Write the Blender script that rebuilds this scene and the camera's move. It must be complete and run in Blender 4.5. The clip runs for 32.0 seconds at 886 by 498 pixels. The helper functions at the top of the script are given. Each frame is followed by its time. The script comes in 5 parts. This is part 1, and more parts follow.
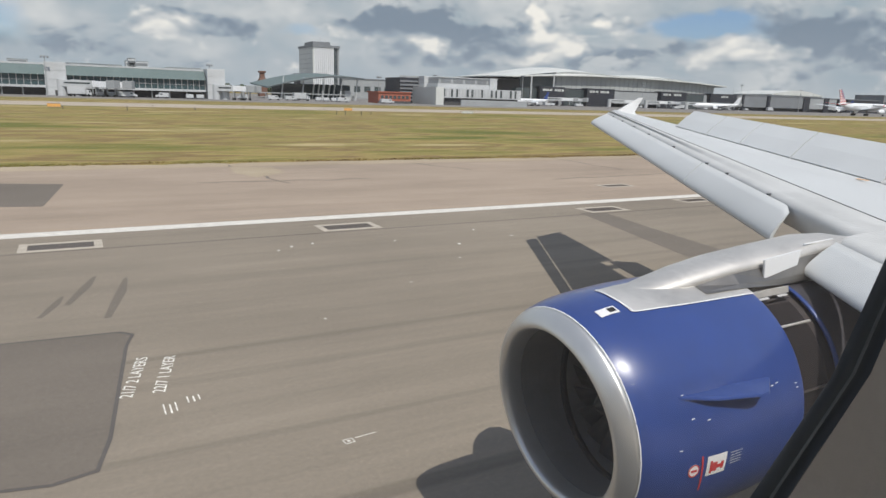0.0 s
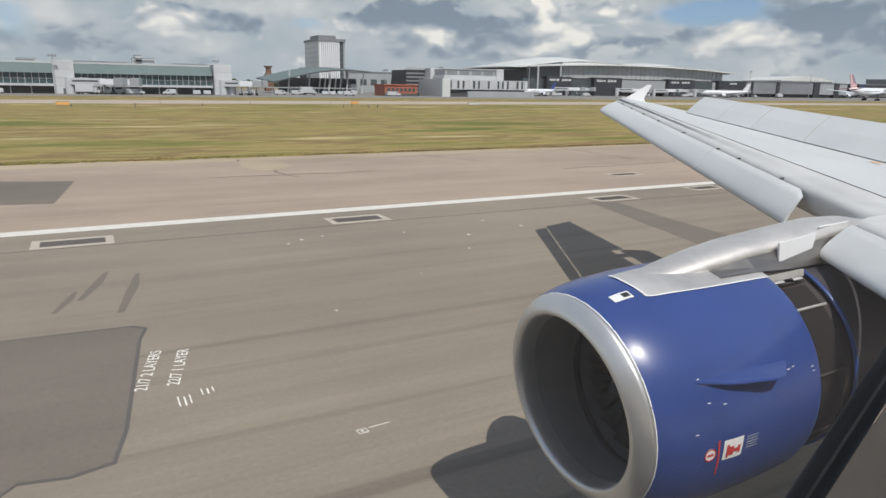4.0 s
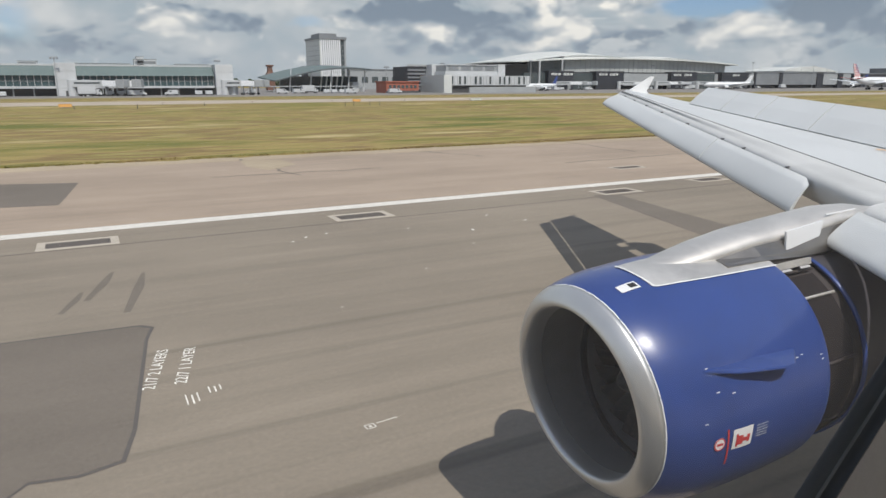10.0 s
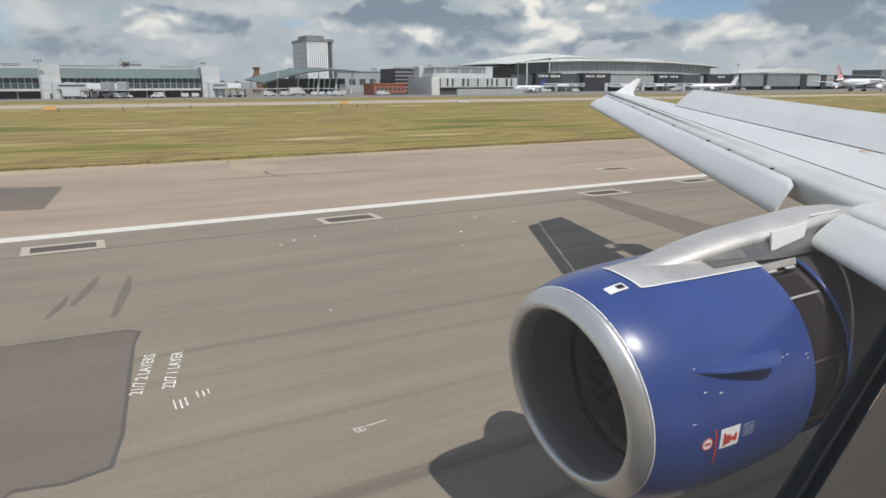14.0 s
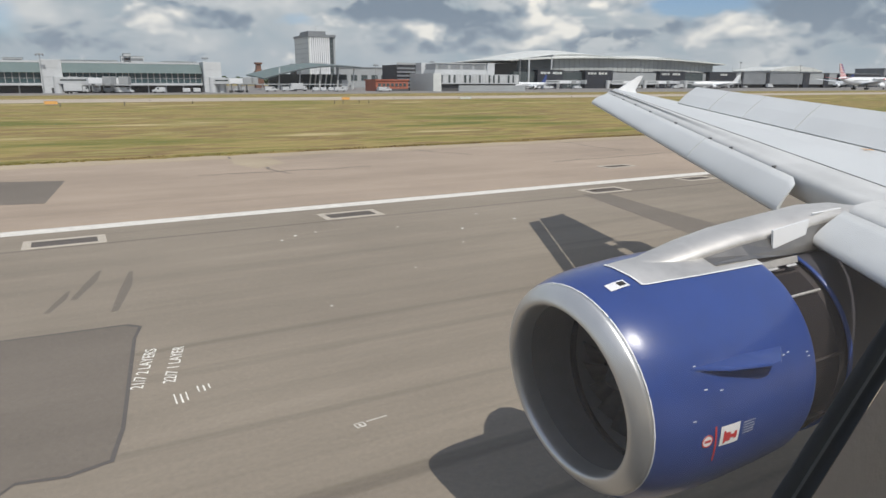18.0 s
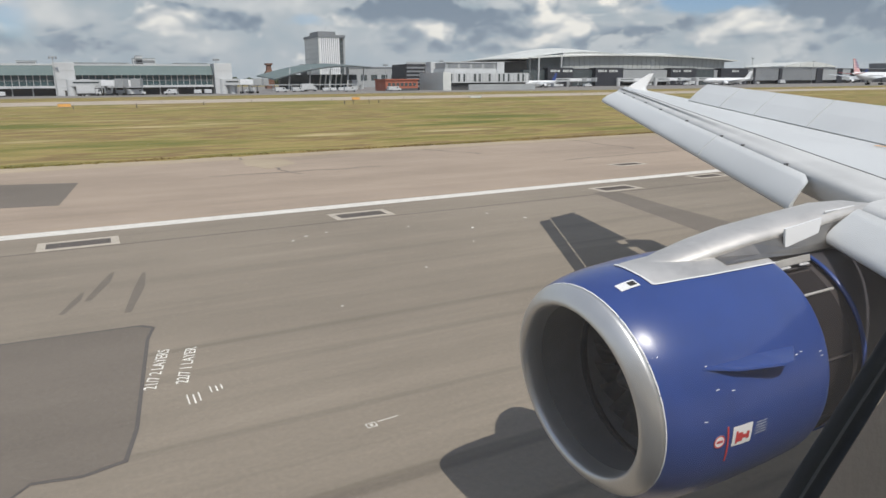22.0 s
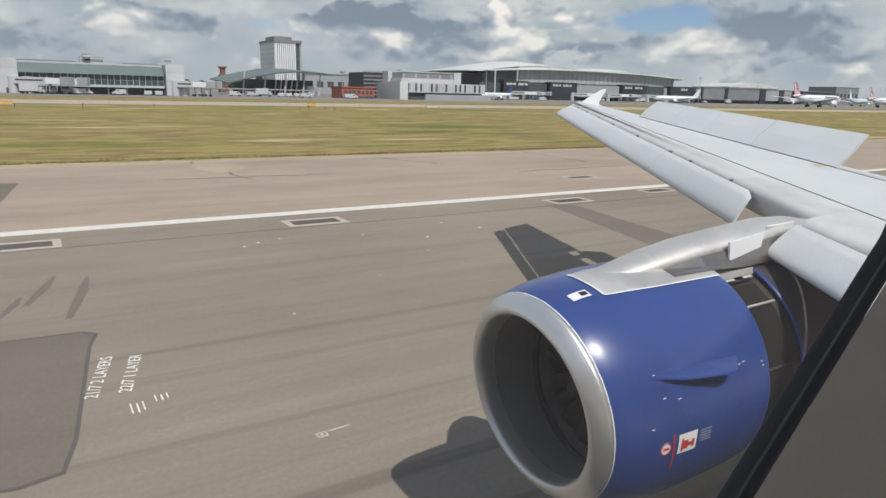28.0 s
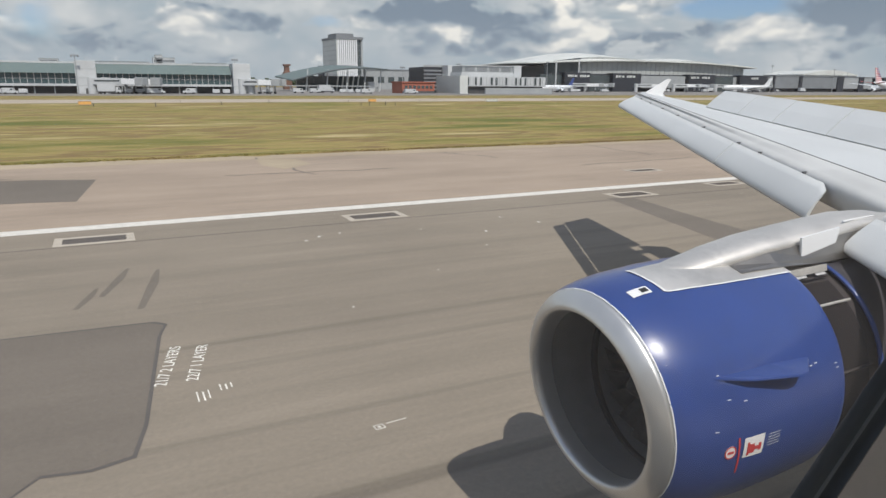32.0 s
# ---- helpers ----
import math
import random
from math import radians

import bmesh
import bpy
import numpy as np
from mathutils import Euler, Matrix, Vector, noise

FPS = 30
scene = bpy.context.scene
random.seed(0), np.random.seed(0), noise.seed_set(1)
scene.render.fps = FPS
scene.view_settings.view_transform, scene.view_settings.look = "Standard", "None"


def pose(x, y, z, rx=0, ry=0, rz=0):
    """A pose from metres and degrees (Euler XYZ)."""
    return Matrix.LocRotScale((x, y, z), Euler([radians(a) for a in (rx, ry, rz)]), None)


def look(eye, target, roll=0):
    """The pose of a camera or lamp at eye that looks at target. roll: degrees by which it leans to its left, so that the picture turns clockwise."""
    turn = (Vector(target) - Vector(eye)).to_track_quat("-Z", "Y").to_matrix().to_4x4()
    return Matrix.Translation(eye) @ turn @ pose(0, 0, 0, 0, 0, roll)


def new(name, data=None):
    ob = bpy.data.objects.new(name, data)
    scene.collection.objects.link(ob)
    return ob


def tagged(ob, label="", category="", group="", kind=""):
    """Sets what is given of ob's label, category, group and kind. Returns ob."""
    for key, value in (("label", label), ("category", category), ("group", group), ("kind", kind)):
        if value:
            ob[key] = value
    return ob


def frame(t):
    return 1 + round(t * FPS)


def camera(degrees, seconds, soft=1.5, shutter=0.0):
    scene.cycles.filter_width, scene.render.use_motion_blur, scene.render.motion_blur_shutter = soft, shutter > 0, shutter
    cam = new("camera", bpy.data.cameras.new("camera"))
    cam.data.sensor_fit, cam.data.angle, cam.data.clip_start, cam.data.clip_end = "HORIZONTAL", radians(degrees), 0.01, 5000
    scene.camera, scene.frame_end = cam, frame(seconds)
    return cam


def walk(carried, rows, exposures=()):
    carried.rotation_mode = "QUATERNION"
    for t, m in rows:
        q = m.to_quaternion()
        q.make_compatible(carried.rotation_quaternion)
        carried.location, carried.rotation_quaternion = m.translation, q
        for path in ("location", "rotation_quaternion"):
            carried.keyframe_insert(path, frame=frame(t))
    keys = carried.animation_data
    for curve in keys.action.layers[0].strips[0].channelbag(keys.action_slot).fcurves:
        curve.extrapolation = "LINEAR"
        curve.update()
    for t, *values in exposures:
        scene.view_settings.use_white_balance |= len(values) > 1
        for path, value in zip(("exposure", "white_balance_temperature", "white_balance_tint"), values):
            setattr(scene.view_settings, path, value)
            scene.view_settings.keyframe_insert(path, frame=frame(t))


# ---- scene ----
cam = camera(67.0, 32.0)
PATH = [
    (0.0, pose(0.037, -0.015, 4.464, 77.148, -1.786, -28.417)),
    (0.5, pose(0.031, -0.011, 4.468, 77.724, -1.928, -28.450)),
    (1.0, pose(0.030, -0.010, 4.465, 77.627, -1.909, -28.283)),
    (1.5, pose(0.026, -0.009, 4.459, 77.426, -1.836, -27.630)),
    (2.0, pose(0.024, -0.007, 4.455, 77.348, -1.814, -27.298)),
    (2.5, pose(0.016, -0.004, 4.446, 77.149, -1.618, -27.496)),
    (4.5, pose(0.014, 0.003, 4.420, 76.168, -0.604, -27.724)),
    (5.0, pose(0.010, 0.002, 4.421, 75.920, -0.508, -27.484)),
    (5.5, pose(0.010, 0.006, 4.411, 76.086, -0.644, -27.785)),
    (6.0, pose(0.006, 0.003, 4.416, 76.141, -0.671, -28.007)),
    (6.5, pose(-0.000, -0.001, 4.420, 75.993, -0.570, -28.174)),
    (7.0, pose(0.004, -0.003, 4.428, 76.081, -0.610, -27.920)),
    (7.5, pose(0.003, -0.006, 4.431, 76.187, -0.677, -27.806)),
    (8.0, pose(0.008, 0.001, 4.420, 76.027, -0.412, -27.729)),
    (8.5, pose(0.014, 0.004, 4.418, 76.057, -0.327, -27.748)),
    (9.0, pose(0.013, 0.009, 4.404, 76.295, -0.185, -27.726)),
    (9.5, pose(0.006, 0.010, 4.398, 76.030, -0.019, -27.763)),
    (10.0, pose(0.007, 0.012, 4.393, 76.173, 0.088, -27.752)),
    (10.5, pose(0.020, 0.018, 4.389, 75.986, 0.375, -27.536)),
    (11.0, pose(0.020, 0.017, 4.389, 75.930, 0.595, -27.364)),
    (11.5, pose(0.011, 0.013, 4.391, 76.058, 0.677, -27.409)),
    (12.0, pose(0.004, 0.008, 4.398, 75.930, 0.703, -27.776)),
    (12.5, pose(0.001, 0.009, 4.393, 76.123, 0.466, -28.216)),
    (13.0, pose(0.001, 0.006, 4.400, 76.306, 0.541, -28.577)),
    (13.5, pose(0.001, 0.005, 4.403, 76.334, 0.403, -28.706)),
    (15.5, pose(-0.005, 0.005, 4.395, 76.306, -0.478, -28.694)),
    (16.0, pose(-0.012, -0.001, 4.405, 76.343, -0.442, -28.700)),
    (16.5, pose(-0.001, 0.003, 4.404, 76.319, -0.188, -28.727)),
    (17.0, pose(0.002, 0.007, 4.397, 76.175, 0.101, -28.700)),
    (17.5, pose(0.007, 0.009, 4.396, 76.159, 0.060, -28.704)),
    (18.0, pose(-0.002, 0.005, 4.397, 76.044, -0.120, -28.629)),
    (18.5, pose(0.000, 0.004, 4.402, 75.957, 0.068, -28.537)),
    (19.0, pose(-0.002, 0.003, 4.400, 75.976, 0.123, -28.318)),
    (19.5, pose(0.011, 0.010, 4.395, 75.901, 0.091, -28.189)),
    (20.0, pose(0.012, 0.008, 4.399, 75.889, 0.278, -27.783)),
    (20.5, pose(0.003, 0.001, 4.409, 75.791, 0.310, -27.468)),
    (21.0, pose(0.020, 0.014, 4.389, 76.027, 0.489, -27.193)),
    (21.5, pose(0.010, 0.006, 4.402, 76.006, 0.368, -27.410)),
    (22.0, pose(0.004, 0.000, 4.411, 75.970, 0.410, -27.818)),
    (22.5, pose(0.007, 0.005, 4.400, 76.005, -0.045, -28.223)),
    (23.0, pose(0.008, 0.003, 4.408, 76.121, 0.006, -28.040)),
    (23.5, pose(0.015, 0.008, 4.399, 76.038, 0.051, -27.446)),
    (24.0, pose(0.019, 0.008, 4.401, 75.922, 0.018, -26.604)),
    (24.5, pose(0.029, 0.011, 4.400, 75.855, -0.096, -25.782)),
    (26.5, pose(0.032, 0.006, 4.413, 76.375, -0.866, -27.519)),
    (27.0, pose(0.013, 0.003, 4.401, 76.542, -1.166, -29.110)),
    (27.5, pose(-0.003, -0.004, 4.405, 76.654, -1.612, -30.430)),
    (28.0, pose(-0.005, -0.004, 4.403, 76.796, -1.381, -31.409)),
    (28.5, pose(-0.004, -0.003, 4.405, 76.831, -1.430, -31.467)),
    (29.0, pose(-0.004, -0.001, 4.408, 76.885, -1.133, -30.770)),
    (29.5, pose(0.006, 0.005, 4.406, 77.001, -0.832, -29.723)),
    (30.0, pose(0.013, 0.012, 4.396, 77.058, -0.858, -28.803)),
    (30.5, pose(0.024, 0.016, 4.394, 76.895, -0.111, -28.125)),
    (31.0, pose(0.031, 0.017, 4.392, 76.777, -0.104, -27.563)),
    (31.5, pose(0.045, 0.019, 4.397, 76.544, -0.198, -26.985)),
    (32.0, pose(0.041, 0.016, 4.398, 76.225, -0.384, -26.427)),
]
walk(cam, PATH)

# ---- world, sun ----
SUN_EL = radians(54)
world = bpy.data.worlds.new("sky")
scene.world = world
world.use_nodes = True


def build_sky(nt):
    N, L = nt.nodes, nt.links
    N.clear()
    def mk(kind, **kw):
        n = N.new(kind)
        for k, v in kw.items():
            n.inputs[k].default_value = v
        return n
    def math_(op, a, b=None, c=None):
        n = N.new("ShaderNodeMath")
        n.operation = op
        for i, v in enumerate((a, b, c)):
            if v is None:
                continue
            if isinstance(v, (int, float)):
                n.inputs[i].default_value = v
            else:
                L.new(v, n.inputs[i])
        return n.outputs[0]
    def ramp(fac, stops):
        n = N.new("ShaderNodeValToRGB")
        e = n.color_ramp.elements
        while len(e) < len(stops):
            e.new(0.5)
        for el, (p, c) in zip(e, stops):
            el.position, el.color = p, (c[0], c[1], c[2], 1)
        L.new(fac, n.inputs[0])
        return n.outputs[0]
    sky = N.new("ShaderNodeTexSky")
    sky.sky_type = "NISHITA"
    sky.sun_disc = False
    sky.sun_elevation = SUN_EL
    sky.sun_rotation = radians(180)
    co = N.new("ShaderNodeTexCoord")
    sep = N.new("ShaderNodeSeparateXYZ")
    L.new(co.outputs["Generated"], sep.inputs[0])
    x, y, z = sep.outputs
    up = math_("MAXIMUM", z, 0.0)
    comb = N.new("ShaderNodeCombineXYZ")
    L.new(x, comb.inputs[0]); L.new(y, comb.inputs[1])
    L.new(math_("MULTIPLY", z, 1.7), comb.inputs[2])
    def cloud_noise(scale, detail, rough, off, dist=0.0):
        m = N.new("ShaderNodeMapping")
        m.inputs["Location"].default_value = off
        L.new(comb.outputs[0], m.inputs["Vector"])
        n = mk("ShaderNodeTexNoise", Scale=scale, Detail=detail, Roughness=rough, Distortion=dist)
        L.new(m.outputs[0], n.inputs["Vector"])
        return n.outputs["Fac"]
    def puff(scale, off, detail):
        """Heaped rounded billows."""
        m = N.new("ShaderNodeMapping")
        m.inputs["Location"].default_value = off
        L.new(comb.outputs[0], m.inputs["Vector"])
        w = N.new("ShaderNodeTexNoise")
        w.inputs["Scale"].default_value, w.inputs["Detail"].default_value = scale * 0.8, 4.0
        L.new(m.outputs[0], w.inputs["Vector"])
        ad = N.new("ShaderNodeVectorMath")
        ad.operation = "MULTIPLY_ADD"
        L.new(w.outputs["Color"], ad.inputs[0])
        ad.inputs[1].default_value = (0.9 / scale,) * 3
        L.new(m.outputs[0], ad.inputs[2])
        v = N.new("ShaderNodeTexVoronoi")
        v.feature = "SMOOTH_F1"
        v.inputs["Scale"].default_value, v.inputs["Detail"].default_value = scale, detail
        v.inputs["Roughness"].default_value, v.inputs["Smoothness"].default_value = 0.5, 0.6
        L.new(ad.outputs[0], v.inputs["Vector"])
        return math_("SUBTRACT", 1.0, v.outputs["Distance"])
    big = cloud_noise(3.0, 6.0, 0.5, CLOUD_OFF, 0.1)
    # the same billows sampled a little higher: tops lit, bases in shade
    base = puff(9.0, (CLOUD_OFF[0] + 3.1, CLOUD_OFF[1] - 1.7, 4.0), 3.0)
    above = puff(9.0, (CLOUD_OFF[0] + 3.1, CLOUD_OFF[1] - 1.7, 4.022), 3.0)
    fine = cloud_noise(9.0, 9.0, 0.55, (1.0, 7.0, 2.0), 0.2)
    ragged = cloud_noise(16.0, 10.0, 0.6, (4.0, 1.0, 6.0), 0.3)
    warp = cloud_noise(9.0, 5.0, 0.6, (5.0, 2.0, 9.0))
    warp2 = cloud_noise(9.0, 5.0, 0.6, (8.0, 6.0, 1.0))
    az = math_("ADD", math_("ARCTAN2", x, y), math_("MULTIPLY", math_("SUBTRACT", warp, 0.5), 0.13))
    el = math_("ADD", z, math_("MULTIPLY", math_("SUBTRACT", warp2, 0.5), 0.05))
    def mass(a, e, sa, se):
        u = math_("DIVIDE", math_("SUBTRACT", az, a), sa)
        v = math_("DIVIDE", math_("SUBTRACT", el, e), se)
        return math_("POWER", 2.718, math_("MULTIPLY", math_("ADD", math_("MULTIPLY", u, u), math_("MULTIPLY", v, v)), -1.0))
    # single cumulus masses: bearing, height, breadth, depth, how bright
    form, heap = None, None
    for a, e, sa, se, w in CUMULUS:
        g = mass(a, e, sa, se)
        q, h = math_("MULTIPLY", g, w), math_("MULTIPLY", g, abs(w))
        form = q if form is None else math_("ADD", form, q)
        heap = h if heap is None else math_("ADD", heap, h)
    gap = None
    for a, e, sa, se, w in BREAKS:
        q = math_("MULTIPLY", mass(a, e, sa, se), w)
        gap = q if gap is None else math_("ADD", gap, q)
    gap = ramp(math_("ADD", gap, math_("MULTIPLY", math_("SUBTRACT", ragged, 0.5), 0.9)), [(0.15, (0, 0, 0)), (0.65, (1, 1, 1))])
    overhead = ramp(up, [(0.18, (0, 0, 0)), (0.6, (0.6, 0.6, 0.6))])
    cover = math_("MULTIPLY", math_("SUBTRACT", 1.0, gap), math_("SUBTRACT", 1.0, overhead))
    cover = math_("MULTIPLY", cover, ramp(big, [(0.22, (0.4, 0.4, 0.4)), (0.32, (1, 1, 1))]))
    relief = math_("MULTIPLY", math_("SUBTRACT", base, above), 0.85)
    rough = math_("ADD", math_("MULTIPLY", math_("SUBTRACT", base, 0.58), 0.12), math_("MULTIPLY", math_("SUBTRACT", ragged, 0.5), 0.26))
    shade = math_("ADD", math_("ADD", rough, 0.552), math_("ADD", relief, math_("MULTIPLY", form, 1.1)))
    front = ramp(shade, [(0.28, (0.23, 0.29, 0.36)), (0.42, (0.33, 0.395, 0.46)), (0.53, (0.47, 0.515, 0.55)), (0.63, (0.64, 0.66, 0.665)), (0.76, (0.92, 0.90, 0.84))])
    # a smooth pale layer behind, seen between the ragged edges of the heaps
    back = ramp(math_("ADD", fine, math_("MULTIPLY", form, 0.35)), [(0.32, (0.36, 0.44, 0.50)), (0.50, (0.48, 0.53, 0.565)), (0.68, (0.68, 0.70, 0.70))])
    body = math_("ADD", math_("MULTIPLY", heap, 2.6), math_("MULTIPLY", math_("SUBTRACT", ragged, 0.5), 1.5))
    dense = ramp(math_("ADD", body, 0.1), [(0.18, (0, 0, 0)), (0.34, (1, 1, 1))])
    layer = N.new("ShaderNodeMix")
    layer.data_type = "RGBA"
    L.new(dense, layer.inputs[0])
    L.new(back, layer.inputs[6])
    L.new(front, layer.inputs[7])
    tone = layer.outputs[2]
    haze = ramp(up, [(0.0, (1, 1, 1)), (0.10, (0, 0, 0))])
    mixh = N.new("ShaderNodeMix")
    mixh.data_type = "RGBA"
    L.new(math_("MULTIPLY", haze, 0.5), mixh.inputs[0])
    L.new(tone, mixh.inputs[6])
    mixh.inputs[7].default_value = (0.42, 0.47, 0.52, 1)
    blue = N.new("ShaderNodeMix")
    blue.data_type = "RGBA"
    blue.blend_type = "MULTIPLY"
    blue.inputs[0].default_value = 1.0
    L.new(sky.outputs[0], blue.inputs[6])
    blue.inputs[7].default_value = (0.075, 0.085, 0.105, 1)
    tot = N.new("ShaderNodeMix")
    tot.data_type = "RGBA"
    L.new(cover, tot.inputs[0])
    L.new(blue.outputs[2], tot.inputs[6])
    L.new(mixh.outputs[2], tot.inputs[7])
    bg = mk("ShaderNodeBackground", Strength=1.0)
    L.new(tot.outputs[2], bg.inputs[0])
    out = N.new("ShaderNodeOutputWorld")
    L.new(bg.outputs[0], out.inputs[0])


CLOUD_OFF = (1.9, 0.7, 0.0)
CUMULUS = ((0.134, 0.084, 0.046, 0.017, 0.16), (0.213, 0.088, 0.036, 0.019, 0.06), (0.205, 0.074, 0.053, 0.008, -0.06), (-0.007, 0.070, 0.088, 0.012, 0.05), (-0.040, 0.042, 0.113, 0.014, -0.05),
           (0.082, 0.045, 0.161, 0.012, -0.03), (0.354, 0.054, 0.038, 0.010, 0.06), (0.423, 0.100, 0.058, 0.025, -0.22), (0.359, 0.098, 0.038, 0.017, -0.03), (0.468, 0.073, 0.014, 0.012, 0.28),
           (0.438, 0.049, 0.058, 0.014, -0.06), (0.543, 0.072, 0.077, 0.025, -0.25), (0.502, 0.099, 0.039, 0.019, -0.06), (0.633, 0.099, 0.015, 0.039, 0.27), (0.662, 0.071, 0.024, 0.014, 0.19),
           (0.718, 0.093, 0.064, 0.019, 0.02), (0.761, 0.068, 0.063, 0.009, -0.12), (0.736, 0.107, 0.054, 0.010, 0.08), (0.883, 0.071, 0.041, 0.017, 0.19), (0.846, 0.057, 0.034, 0.012, 0.19),
           (0.942, 0.076, 0.035, 0.010, 0.09), (0.977, 0.049, 0.037, 0.010, 0.09), (0.918, 0.063, 0.032, 0.019, 0.06), (0.985, 0.090, 0.073, 0.021, -0.36), (1.037, 0.056, 0.034, 0.019, -0.08),
           (0.800, 0.045, 0.105, 0.008, -0.06), (0.631, 0.045, 0.076, 0.010, -0.03))
# breaks where blue shows through
BREAKS = ((0.842, 0.103, 0.063, 0.016, 1.25), (-0.062, 0.077, 0.038, 0.031, 0.55), (0.293, 0.085, 0.035, 0.010, 0.50))
build_sky(world.node_tree)
sun = new("sun", bpy.data.lights.new("sun", "SUN"))
sun.data.energy, sun.data.angle, sun.data.color = 3.6, radians(0.53), (1.0, 0.95, 0.87)
sun.matrix_world = look((0, -70, 100), (0, 0, 0))

# ---- materials ----
MATS = {}


def material(name, color, rough=0.6, metal=0.0, var=0.12, scale=2.0, bump=0.0, bscale=40.0, coat=0.0, stretch=(1, 1, 1), second=None, spec=0.5, coat_rough=0.08):
    """Painted or natural surface with stains at two scales and a fine relief, in world metres."""
    if name in MATS:
        return MATS[name]
    m = bpy.data.materials.new(name)
    m.use_nodes = True
    N, L = m.node_tree.nodes, m.node_tree.links
    b = N["Principled BSDF"]
    b.inputs["Metallic"].default_value = metal
    b.inputs["Coat Weight"].default_value = coat
    b.inputs["Coat Roughness"].default_value = coat_rough
    b.inputs["Specular IOR Level"].default_value = spec
    co = N.new("ShaderNodeNewGeometry")
    mp = N.new("ShaderNodeMapping")
    mp.inputs["Scale"].default_value = stretch
    L.new(co.outputs["Position"], mp.inputs["Vector"])
    def noise_(sc, det):
        n = N.new("ShaderNodeTexNoise")
        n.inputs["Scale"].default_value, n.inputs["Detail"].default_value, n.inputs["Roughness"].default_value = sc, det, 0.6
        L.new(mp.outputs[0], n.inputs["Vector"])
        return n
    a, f = noise_(scale, 5.0), noise_(scale * 9, 4.0)
    add = N.new("ShaderNodeMath")
    add.operation = "MULTIPLY_ADD"
    L.new(f.outputs["Fac"], add.inputs[0])
    add.inputs[1].default_value = 0.45
    L.new(a.outputs["Fac"], add.inputs[2])
    r = N.new("ShaderNodeValToRGB")
    lo = tuple(c * (1 - var) for c in color)
    hi = tuple(min(1.0, c * (1 + var)) for c in (second or color))
    r.color_ramp.elements[0].position, r.color_ramp.elements[0].color = 0.5, (*lo, 1)
    r.color_ramp.elements[1].position, r.color_ramp.elements[1].color = 0.95, (*hi, 1)
    L.new(add.outputs[0], r.inputs[0])
    L.new(r.outputs[0], b.inputs["Base Color"])
    rr = N.new("ShaderNodeMapRange")
    rr.inputs["To Min"].default_value, rr.inputs["To Max"].default_value = max(0.02, rough * 0.8), min(1.0, rough * 1.2)
    L.new(a.outputs["Fac"], rr.inputs["Value"])
    L.new(rr.outputs[0], b.inputs["Roughness"])
    if bump:
        n = noise_(bscale, 3.0)
        bp = N.new("ShaderNodeBump")
        bp.inputs["Strength"].default_value, bp.inputs["Distance"].default_value = bump, 0.01
        L.new(n.outputs["Fac"], bp.inputs["Height"])
        L.new(bp.outputs[0], b.inputs["Normal"])
    MATS[name] = m
    return m


